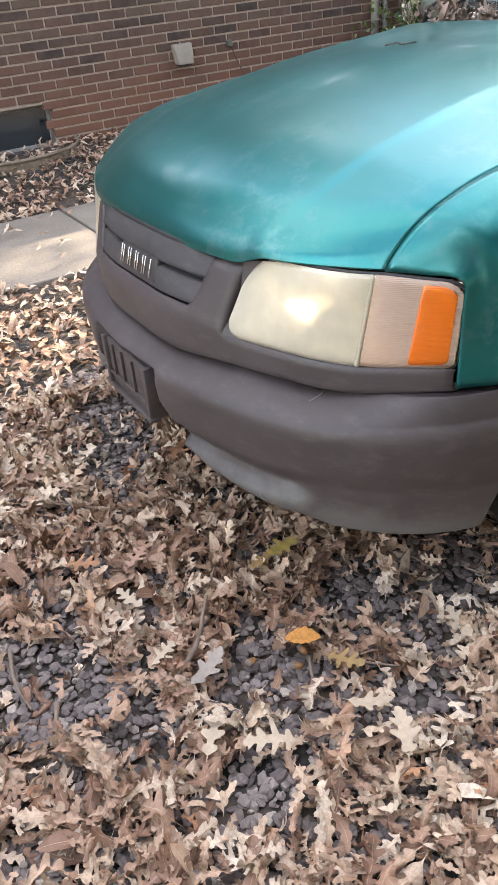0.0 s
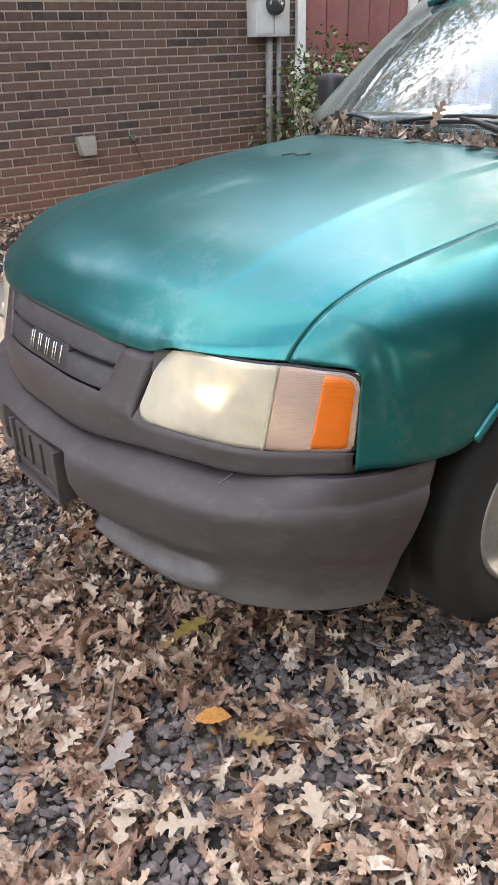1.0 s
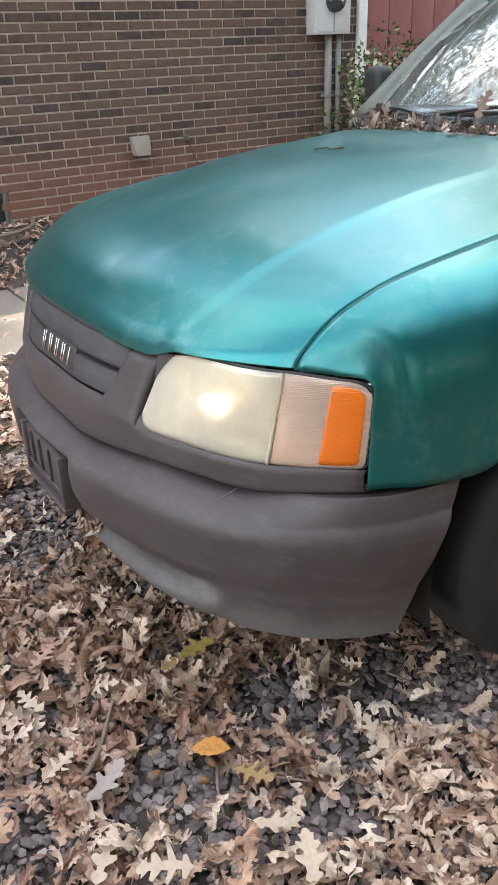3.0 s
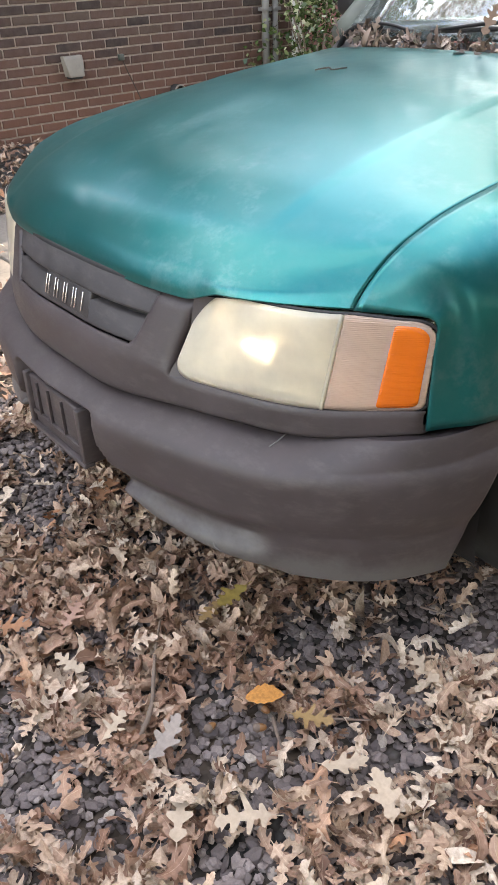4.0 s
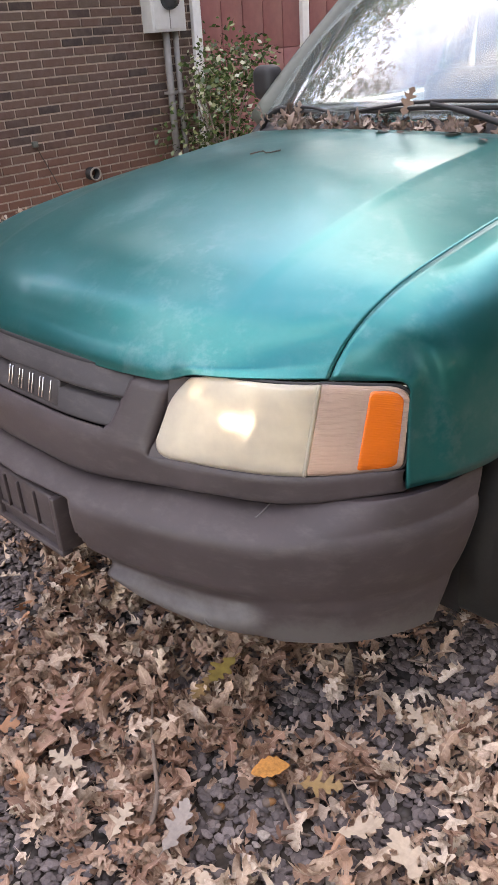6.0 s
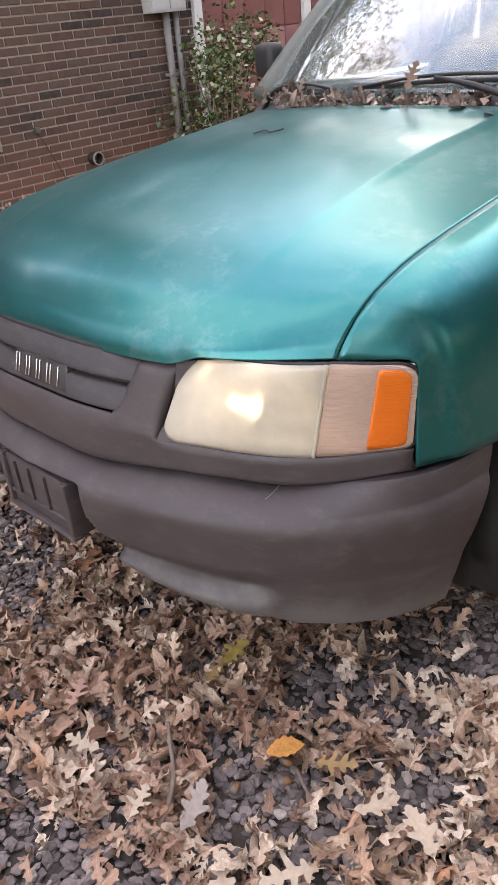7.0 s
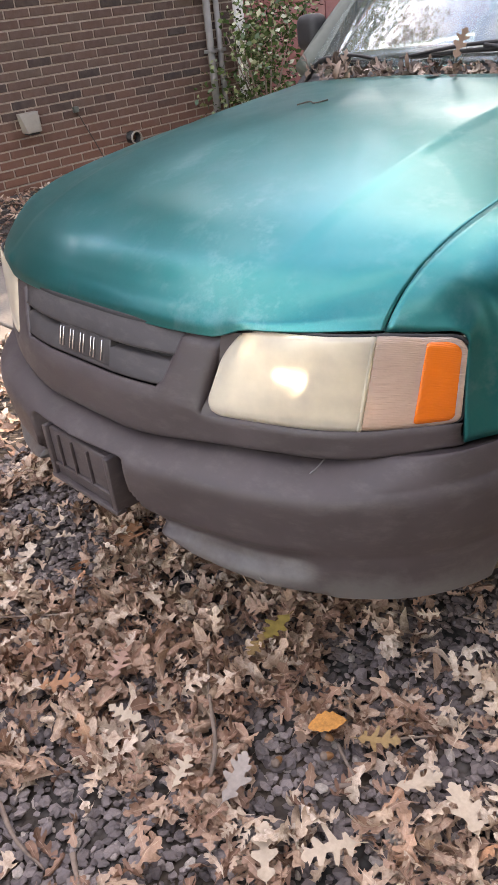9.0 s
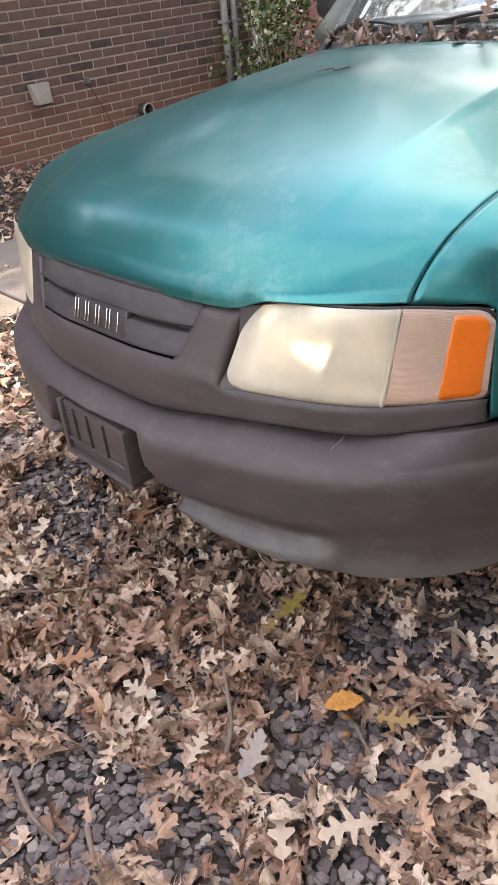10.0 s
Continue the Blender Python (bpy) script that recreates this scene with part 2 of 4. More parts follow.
def part(name, mesh, material, parent=None, label=""):
    if isinstance(mesh, bmesh.types.BMesh):
        me = bpy.data.meshes.new(name)
        mesh.to_mesh(me)
        mesh.free()
        mesh = me
    if not mesh.materials:
        mesh.materials.append(material)
    ob = new(name, mesh)
    if parent:
        ob.parent = parent
    return tagged(ob, label)


def thing(name, label, category, group="", kind="", at=(0, 0, 0)):
    ob = new(name)
    ob.empty_display_size = 0.05
    ob.location = at
    return tagged(ob, label, category, group, kind)


def spline(points, n):
    """n points on a smooth line through the given ones."""
    p = np.array(points, float)
    p = np.vstack([2 * p[0] - p[1], p, 2 * p[-1] - p[-2]])
    out = []
    for t in np.linspace(0, len(p) - 3, n):
        k = min(int(t), len(p) - 4)
        f = t - k
        a, b, c, d = p[k:k + 4]
        out.append(0.5 * (2 * b + (c - a) * f + (2 * a - 5 * b + 4 * c - d) * f * f + (3 * b - a - 3 * c + d) * f ** 3))
    return np.array(out)


def loft(stations, nu, nv):
    rows = np.array([spline(s, nv) for s in stations])
    return np.array([spline(rows[:, k], nu) for k in range(nv)]).transpose(1, 0, 2)


def sheet(grid, mirror=False, flip=False):
    """Quads over a grid of points."""
    g = np.array(grid, float)
    if mirror:
        g[..., 0] *= -1
    nu, nv = g.shape[:2]
    faces = [(a * nv + b, (a + 1) * nv + b, (a + 1) * nv + b + 1, a * nv + b + 1) for a in range(nu - 1) for b in range(nv - 1)]
    if mirror != flip:
        faces = [f[::-1] for f in faces]
    return as_mesh("sheet", g.reshape(-1, 3), faces)


def panel(name, grid, material, parent, label="", thick=0.004, mirror=False, flip=False, outward=-1.0):
    ob = part(name, sheet(grid, mirror, flip), material, parent, label)
    mod = ob.modifiers.new("thickness", 'SOLIDIFY')
    mod.thickness, mod.offset, mod.use_even_offset = thick, outward, False
    return ob


def box(lo, hi, bevel=0.0, seg=2):
    bm = bmesh.new()
    m = Matrix.Translation((Vector(lo) + Vector(hi)) / 2) @ Matrix.Diagonal((*(Vector(hi) - Vector(lo)), 1))
    bmesh.ops.create_cube(bm, size=1, matrix=m)
    if bevel:
        bmesh.ops.bevel(bm, geom=bm.edges[:], offset=bevel, segments=seg, affect='EDGES', profile=0.5)
        for f in bm.faces:
            f.smooth = seg > 1
    return bm


def tube(points, radius, sides=10, closed_ends=True):
    """A round bar along a line; radius a number or one for each point."""
    pts = [Vector(p) for p in points]
    radii = radius if isinstance(radius, (list, tuple)) else [radius] * len(pts)
    verts, faces = [], []
    up = Vector((0.3, 0.5, 0.81))
    for k, p in enumerate(pts):
        d = (pts[min(k + 1, len(pts) - 1)] - pts[max(k - 1, 0)]).normalized()
        a = d.cross(up).normalized()
        b = d.cross(a)
        for q in range(sides):
            w = 2 * math.pi * q / sides
            verts.append(p + (a * math.cos(w) + b * math.sin(w)) * radii[k])
    for k in range(len(pts) - 1):
        for q in range(sides):
            r = (q + 1) % sides
            faces.append((k * sides + q, k * sides + r, (k + 1) * sides + r, (k + 1) * sides + q))
    if closed_ends:
        faces += [tuple(range(sides))[::-1], tuple((len(pts) - 1) * sides + q for q in range(sides))]
    return as_mesh("tube", verts, faces)


def lathe(profile, axis_at, sides=48):
    """A turned form round a line along x; profile of (x, radius)."""
    verts, faces = [], []
    for x, r in profile:
        for q in range(sides):
            w = 2 * math.pi * q / sides
            verts.append((axis_at[0] + x, axis_at[1] + r * math.cos(w), axis_at[2] + r * math.sin(w)))
    n = len(profile)
    for k in range(n - 1):
        for q in range(sides):
            r = (q + 1) % sides
            faces.append((k * sides + q, (k + 1) * sides + q, (k + 1) * sides + r, k * sides + r))
    return as_mesh("lathe", verts, faces)


def smooth(x, a, b):
    t = np.clip((x - a) / (b - a), 0, 1)
    return t * t * (3 - 2 * t)


# ground
def ground_z(x):
    return 0.14 * float(smooth(-x, 2.9, 4.1))


GX = (-300, -30, -8, -4.3, -4.1, -3.9, -3.7, -3.5, -3.3, -3.1, -2.9, -1, 0, 6, 30, 300)
ground = tagged(part("ground", sheet([[(x, y, ground_z(x) if x > -5 else 0.14) for y in (-300, -30, -6, 0, 6, 30, 300)] for x in GX]), SOIL),
                "dark gravelly driveway soil strewn with leaves", "ground", kind="structure")

# the pickup truck: centre line x = 0, nose towards -y
truck = thing("pickup_truck", "teal green compact pickup truck with grey plastic bumper, parked on gravel", "truck")
truck.matrix_world = Matrix.Translation((0.759, 0, 0.752)) @ pose(0, 0, 0, -0.5, -1.9, -1.4) @ Matrix.Translation((-0.76, 0, -0.75))


def nose(x):
    """Plan line of the front end."""
    return 0.01 + 0.26 * (abs(x) / 0.8) ** 3.8 - 0.05 * (1 - float(smooth(abs(x), 0.1, 0.58)))


HOOD_MID = [(-0.002, 0.791), (0.004, 0.815), (0.037, 0.857), (0.115, 0.912), (0.3, 0.982), (0.65, 1.063), (1.08, 1.11)]
HOOD_EDGE = [(0.687, 0.165, 0.816), (0.689, 0.185, 0.845), (0.692, 0.225, 0.882), (0.696, 0.29, 0.918), (0.7, 0.42, 0.954), (0.7, 0.75, 1.0), (0.68, 1.27, 1.047)]


def hood_grid(nu=220, nv=70):
    mid, edge = spline([(0, *p) for p in HOOD_MID], nv), spline(HOOD_EDGE, nv)
    g = np.zeros((nu, nv, 3))
    for a, u in enumerate(np.linspace(-1, 1, nu)):
        s = abs(u)
        for b in range(nv):
            v = b / (nv - 1)
            x = s * edge[b, 0]
            xc = 0.4 + 0.055 * float(smooth(v, 0.0, 0.5))
            fall = 0.3 * (x / xc) ** 2 if x < xc else 0.3 + 0.7 * (x - xc) / (edge[b, 0] - xc)
            soft = s ** 2.1
            ridge = float(smooth(v, 0.02, 0.3))
            fall = soft * (1 - ridge) + fall * ridge
            low = 0.84 * smooth(x, 0.385, 0.475) + 0.16 * smooth(x, 0.48, 0.68)
            front = 1 - smooth(v, 0.0, 0.3)
            h = low * front + fall * (1 - front)
            gy = s ** 3.1 * (1 - smooth(v, 0.1, 0.6)) + s ** 2.2 * smooth(v, 0.1, 0.6)
            z = mid[b, 2] + (edge[b, 2] - mid[b, 2]) * h
            z -= 0.0026 * ridge * min(1.0, max(0.0, (x - xc) / 0.03)) * (1 - float(smooth(x, 0.5, 0.69)))
            z += 0.003 * math.exp(-((x - 0.445) / 0.022) ** 2) * float(smooth(v, 0.0, 0.06)) * (1 - float(smooth(v, 0.14, 0.34)))
            g[a, b] = (math.copysign(x, u), mid[b, 1] + (edge[b, 1] - mid[b, 1]) * gy, z)
    return g


HOOD = hood_grid()
hood = panel("hood", HOOD, PAINT, truck, "teal metallic hood with water stains", 0.012, flip=False)


def arch(y, r=0.405):
    return 0.335 + math.sqrt(max(r * r - (y - 0.81) ** 2, 0.0))


def fender_stations():
    e = HOOD_EDGE
    rows = [[(0.690, 0.163, 0.815), (0.737, 0.205, 0.811), (0.79, 0.25, 0.803), (0.794, 0.25, 0.745), (0.793, 0.249, 0.68), (0.797, 0.242, 0.603)],
            [(0.695, 0.225, 0.881), (0.745, 0.25, 0.866), (0.792, 0.285, 0.83), (0.808, 0.292, 0.755), (0.812, 0.292, 0.68), (0.818, 0.29, 0.602)],
            [(0.699, 0.29, 0.917), (0.758, 0.30, 0.898), (0.808, 0.32, 0.85), (0.83, 0.33, 0.77), (0.836, 0.34, 0.69), (0.84, 0.34, 0.60)],
            [(0.703, 0.42, 0.951), (0.765, 0.425, 0.931), (0.822, 0.43, 0.872), (0.846, 0.44, 0.79), (0.854, 0.45, 0.69), (0.858, 0.455, 0.597)]]
    for y, ez in ((0.53, 0.967), (0.66, 0.984), (0.81, 0.999), (0.96, 1.01), (1.1, 1.02), (1.165, 1.025)):
        low = arch(y)
        rows.append([(0.703, y, ez), (0.77, y, ez - 0.022), (0.828, y, ez - 0.085), (0.852, y, 0.5 * (ez - 0.07) + 0.5 * (low + 0.1)), (0.862, y, low + 0.05), (0.868, y, low)])
    rows.append([(0.70, 1.4, 1.015), (0.77, 1.4, 1.0), (0.83, 1.4, 0.95), (0.855, 1.4, 0.75), (0.862, 1.4, 0.5), (0.85, 1.4, 0.24)])
    rows.insert(-1, [(0.703, 1.23, 1.026), (0.77, 1.23, 1.01), (0.828, 1.23, 0.955), (0.855, 1.23, 0.75), (0.862, 1.23, 0.5), (0.855, 1.23, 0.26)])
    return rows


FENDER = loft(fender_stations(), 70, 26)
seam_line = spline(HOOD_EDGE, 200)
for row in FENDER:
    y = row[0, 1]
    if y < 1.26:
        shift = np.array((np.interp(y, seam_line[:, 1], seam_line[:, 0]) + 0.0025, y, np.interp(y, seam_line[:, 1], seam_line[:, 2]) - 0.0005)) - row[0]
        for b in range(8):
            row[b] += shift * (1 - b / 8) ** 2
for side in (False, True):
    panel("fender", FENDER, PAINT, truck, "teal front fender with a rounded wheel arch", 0.006, mirror=side, flip=True)

    lip = tube([Vector((-0.866 if side else 0.866, y, arch(y) + 0.004)) for y in np.linspace(0.51, 1.17, 40)], 0.011, 8)
    part("arch_lip", lip, PAINT, truck)

# bumper
BUMPER_PLAN = [(0, -0.108), (0.2, -0.093), (0.4, -0.052), (0.55, 0.002), (0.67, 0.07), (0.765, 0.16), (0.825, 0.275), (0.848, 0.42)]
BUMPER_PROFILE = [(-0.125, 0.600), (-0.105, 0.602), (-0.075, 0.594), (-0.035, 0.574), (-0.006, 0.552), (0.008, 0.53), (0.012, 0.5), (0.009, 0.455),
                  (0.002, 0.408), (-0.012, 0.384), (-0.02, 0.366), (-0.013, 0.348), (0.0, 0.322), (-0.003, 0.3), (-0.03, 0.284), (-0.08, 0.287)]


def gap_z(x):
    """Height of the gap between bumper and fascia."""
    x = abs(x)
    return 0.56 + 0.018 * float(smooth(x, 0.15, 0.42)) - 0.004 * float(smooth(x, 0.5, 0.6)) + 0.02 * float(smooth(x, 0.62, 0.82))


def notch(x, z):
    """How far a place lies inside the opening round the plate bracket, 0 to 1."""
    edge = 0.187 + 0.075 * float(smooth(0.49 - z, 0.0, 0.13)) ** 2
    return float(1 - smooth(abs(x), edge - 0.014, edge + 0.006)) * float(1 - smooth(z, 0.505, 0.522))


def bumper_grid(nu=340, nv=84):
    half = spline(BUMPER_PLAN, nu // 2)
    path = np.vstack([half[:0:-1] * (-1, 1), half])
    prof = spline(BUMPER_PROFILE, nv)
    d = np.gradient(path, axis=0)
    normal = np.stack([d[:, 1], -d[:, 0]], 1) / np.linalg.norm(d, axis=1)[:, None]
    g = np.zeros((len(path), nv, 3))
    at = np.arange(len(path), dtype=float)
    for a, b in ((a, b) for a in range(len(path)) for b in range(nv)):
        o, z = prof[b]
        u = 2.0 * a / (len(path) - 1) - 1
        u -= math.copysign(0.11 * max(0.0, 0.6 - z) / 0.3 * float(smooth(abs(u), 0.6, 1.0)), u)
        k = (u + 1) / 2 * (len(path) - 1)
        p = np.array([np.interp(k, at, path[:, c]) for c in (0, 1)])
        n = np.array([np.interp(k, at, normal[:, c]) for c in (0, 1)])
        reach = 1 - 0.9 * smooth(abs(p[0]), 0.6, 0.84)
        if z > 0.53 and o < 0 and b > 2:
            o *= reach
        o += 0.006
        if z < 0.45:
            plain_o = 0.009 - 0.1 * max(0.0, 0.45 - z) - (0.05 * (b - nv + 6) / 5 if b > nv - 6 else 0.0)
            fade = float(smooth(abs(p[0]), 0.57, 0.65)) * float(smooth(0.45 - z, 0.0, 0.09))
            o = o * (1 - fade) + plain_o * fade
        if z > 0.49:
            z = 0.49 + (z - 0.49) * (gap_z(p[0]) - 0.493) / 0.112
        if z < 0.42:
            z += 0.03 * (0.42 - z) / 0.135 * (1 - float(smooth(abs(p[0]), 0.28, 0.56)))
        if z < 0.372:
            z = 0.372 - (0.372 - z) * (0.25 + 0.75 * float(smooth(abs(p[0]), 0.22, 0.36)))
        q = p + n * o
        dent = 0.01 * math.exp(-((abs(p[0]) - 0.42) / 0.08) ** 2 - ((z - 0.345) / 0.02) ** 2)
        g[a, b] = (q[0], q[1] + 0.14 * notch(p[0], z) + dent, z)
    return g


BUMPER = bumper_grid()
bumper = panel("bumper", BUMPER, PLASTIC, truck, "scuffed dark grey plastic front bumper", 0.006, flip=True)


def on_bumper(x, z):
    flat = BUMPER.reshape(-1, 3)
    k = np.argmin(np.hypot(flat[:, 0] - x, flat[:, 2] - z))
    return Vector(flat[k]) + Vector((0.0, -0.0015, 0.0))


for name, ends in (("scuff_mark", ((0.59, 0.565), (0.592, 0.559), (0.588, 0.553))), ("scuff_mark", ((0.505, 0.322), (0.512, 0.312), (0.524, 0.305)))):
    part(name, tube(spline([tuple(on_bumper(*e)) for e in ends], 8), 0.0016, 5), SCUFF, bumper, "pale scratch")
bracket = part("plate_bracket", box((-0.14, -0.105, 0.365), (0.14, -0.0, 0.5), 0.006), PLASTIC, bumper, "empty licence plate bracket with moulded pockets")
for x0 in (-0.085, -0.025, 0.045):
    part("pocket_rib", box((x0, -0.112, 0.405), (x0 + 0.006, -0.104, 0.49), 0.001), PLASTIC, bracket)
part("pocket_rib", box((-0.123, -0.112, 0.398), (0.123, -0.1, 0.408), 0.002), PLASTIC, bracket)
part("bracket_lip", box((-0.145, -0.118, 0.36), (0.145, -0.09, 0.372), 0.003), PLASTIC, bracket)
part("bracket_lip", box((0.125, -0.115, 0.366), (0.143, -0.03, 0.504), 0.003), PLASTIC, bracket)
part("bracket_lip", box((-0.143, -0.115, 0.366), (-0.125, -0.03, 0.504), 0.003), PLASTIC, bracket)


def lean(x, z):
    """The nose leans back towards its top, less so at the corners."""
    return 0.3 * max(0.0, z - 0.65) * (1 - float(smooth(abs(x), 0.4, 0.7)))


# fascia: one moulding round the grille and under the lamps
def lip_z(x):
    """Height of the hood's front lip."""
    return 0.791 + 0.021 * float(smooth(x, 0.385, 0.475)) + 0.004 * float(smooth(x, 0.48, 0.68))


def fascia_top(x):
    if x < 0.262:
        return 0.677
    if x < 0.374:
        return 0.677 - 0.035 * (x - 0.262) / 0.112
    return 0.642 - 0.008 * float(smooth(x, 0.4, 0.62)) + 0.005 * float(smooth(x, 0.66, 0.76))


def fascia_y(x, z):
    low = 1 - float(smooth(z, gap_z(x) + 0.002, gap_z(x) + 0.008))
    return nose(x) + lean(x, z) - 0.018 + 0.003 * low


def fascia_half():
    lower, post = [], []
    xs = np.concatenate([np.linspace(0, 0.262, 14)[:-1], np.linspace(0.262, 0.374, 12)[:-1], np.linspace(0.374, 0.79, 34)])
    for x in xs:
        z0, z1 = gap_z(x) + 0.002, fascia_top(x)
        row = [(x, fascia_y(x, z0) + 0.03, z0)]
        for t in (0, 0.08, 0.18, 0.3, 0.5, 0.7, 0.85, 0.94, 1.0):
            z = z0 + (z1 - z0) * t
            edge = 0.006 * float(smooth(t, 0.8, 1.0)) ** 2 if not 0.26 < x < 0.376 else 0.0
            row.append((x, fascia_y(x, z) + edge, z))
        lower.append(row)
    for u in np.linspace(0, 1, 12):
        row = []
        for f in np.linspace(0, 1, 16):
            gx, lx = 0.262 + 0.055 * f, 0.374 + 0.038 * f ** 1.15
            x = gx + (lx - gx) * u
            zb = fascia_top(0.262 + 0.112 * u)
            z = zb + (lip_z(x) + 0.002 - zb) * f
            soft = float(smooth(f, 0.0, 0.15))
            tuck = 0.022 * float(smooth(f, 0.86, 1.0))
            row.append((x, fascia_y(x, z) + tuck + soft * (0.01 * max(0.0, 1 - u / 0.18) ** 2 + 0.012 * max(0.0, (u - 0.8) / 0.2) ** 2), z))
        post.append(row)
    return lower, post


def fascia_mesh():
    bm = bmesh.new()
    for mirrored in (False, True):
        for g in fascia_half():
            me = sheet(g, mirrored, False)
            bm.from_mesh(me)
    bmesh.ops.remove_doubles(bm, verts=bm.verts, dist=0.0008)
    for f in bm.faces:
        f.smooth = True
    return bm


fascia = part("fascia", fascia_mesh(), PLASTIC, truck, "grey plastic moulding round grille and lamps")
thick = fascia.modifiers.new("thickness", 'SOLIDIFY')
thick.thickness, thick.offset = 0.014, -1.0


def bar(z0, z1, y0, half, deep=0.03, tilt=0.0):
    """A grille bar across the nose."""
    g = []
    for x in np.linspace(-half, half, 30):
        y = nose(x) + y0 + lean(x, z0)
        g.append([(x, y + tilt + deep, z1 + 0.002), (x, y + tilt + 0.004, z1), (x, y + tilt, z1 - 0.004), (x, y, z0 + 0.004), (x, y + 0.003, z0), (x, y + deep, z0)])
    return g


def grille_face(z0, top, y0, half, slope):
    """A broad grille bar whose upper edge follows the hood's lip or stays level."""
    g = []
    for x in np.linspace(-half, half, 40):
        z1 = lip_z(abs(x)) + 0.004 if top is None else top
        y = nose(x) + y0 + lean(x, z0)
        g.append([(x, y + slope + 0.03, z1 + 0.001), (x, y + slope, z1), (x, y + 0.004, z0 + 0.007), (x, y, z0 + 0.003), (x, y + 0.002, z0), (x, y + 0.03, z0)])
    return g


grille = part("grille", sheet(grille_face(0.743, None, -0.014, 0.318, 0.021), flip=True), GRILLE, truck, "dark grey grille with narrow horizontal slots")
part("grille_bar", sheet(grille_face(0.681, 0.728, -0.014, 0.3, 0.016), flip=True), GRILLE, grille)


def emblem_block(x0, x1, y0, y1, z0, z1, bevel):
    """A block on the leaning face of the grille."""
    bm = box((x0, y0, z0), (x1, y1, z1), bevel)
    for v in bm.verts:
        v.co.y += nose(0.05) + lean(0, v.co.z) - 0.009
    return bm


part("emblem_plate", emblem_block(-0.098, 0.112, -0.004, 0.03, 0.688, 0.744, 0.004), GRILLE, grille)
emblem = part("emblem", emblem_block(-0.0905, -0.0855, -0.009, -0.003, 0.697, 0.738, 0.001), CHROME, grille, "chrome emblem shown as plain upright bars")
for k in range(4):
    x = -0.077 + 0.043 * k
    part("emblem_bar", emblem_block(x, x + 0.004, -0.009, -0.003, 0.697, 0.738, 0.001), CHROME, emblem)
    part("emblem_bar", emblem_block(x + 0.03, x + 0.034, -0.009, -0.003, 0.697, 0.738, 0.001), CHROME, emblem)
part("engine", box((-0.56, 0.26, 0.35), (0.56, 1.3, 0.86), 0.03), BLACK, truck)
for sx in (-1, 1):
    part("lamp_box", box((min(sx * 0.38, sx * 0.72), 0.2, 0.6), (max(sx * 0.38, sx * 0.72), 0.3, 0.8)), BLACK, truck)
part("grille_backing", sheet(bar(0.6, 0.8, 0.034, 0.36, deep=0.012), flip=True), BLACK, truck)


def lamp_grid(x0, x1, nu, nv, left=(0, 0), right=(0, 0), out=0.0, bulge=0.006, inset=0.0):
    """A lamp lens between two slanting lines (x at the bottom, x at the top); left and right give the radii of the bottom and top corners."""
    g = []
    wide = (x1[0] + x1[1] - x0[0] - x0[1]) / 2
    high = 0.165 - 2 * inset

    def corner(d, r):
        return (r - math.sqrt(max(0.0, r * r - (r - d) ** 2))) / high if r and d < r else 0.0

    for s in np.linspace(0, 1, nu):
        u = (1 - math.cos(math.pi * s)) / 2
        below = corner(u * wide, left[0]) + corner((1 - u) * wide, right[0])
        above = corner(u * wide, left[1]) + corner((1 - u) * wide, right[1])
        row = []
        for v in np.linspace(0, 1, nv):
            w = below + (1 - below - above) * v
            x = x0[0] + (x1[0] - x0[0]) * u + ((x0[1] - x0[0]) * (1 - u) + (x1[1] - x1[0]) * u) * w
            lo = 0.641 - 0.007 * smooth(x, 0.4, 0.62) + 0.004 * smooth(x, 0.68, 0.78) + inset
            hi = 0.785 + 0.023 * smooth(x, 0.385, 0.465) + 0.004 * smooth(x, 0.48, 0.66) - 0.011 * smooth(x, 0.68, 0.79) - inset
            z = lo + (hi - lo) * w
            edge = 1 - (2 * u - 1) ** 8
            y = nose(x) - out - bulge * (1 - (2 * v - 1) ** 4) * edge + lean(x, z)
            row.append((x, y, z))
        g.append(row)
    return g


def fillet(points, corner):
    """Fascia plastic between a rounded lens corner and the corner of the opening."""
    verts = [corner] + points
    verts = [(x, fascia_y(x, z) + (0.001 if k == 0 else 0.008), z) for k, (x, z) in enumerate(verts)]
    return as_mesh("fillet", verts, [(0, k + 1, k) for k in range(1, len(verts) - 1)])


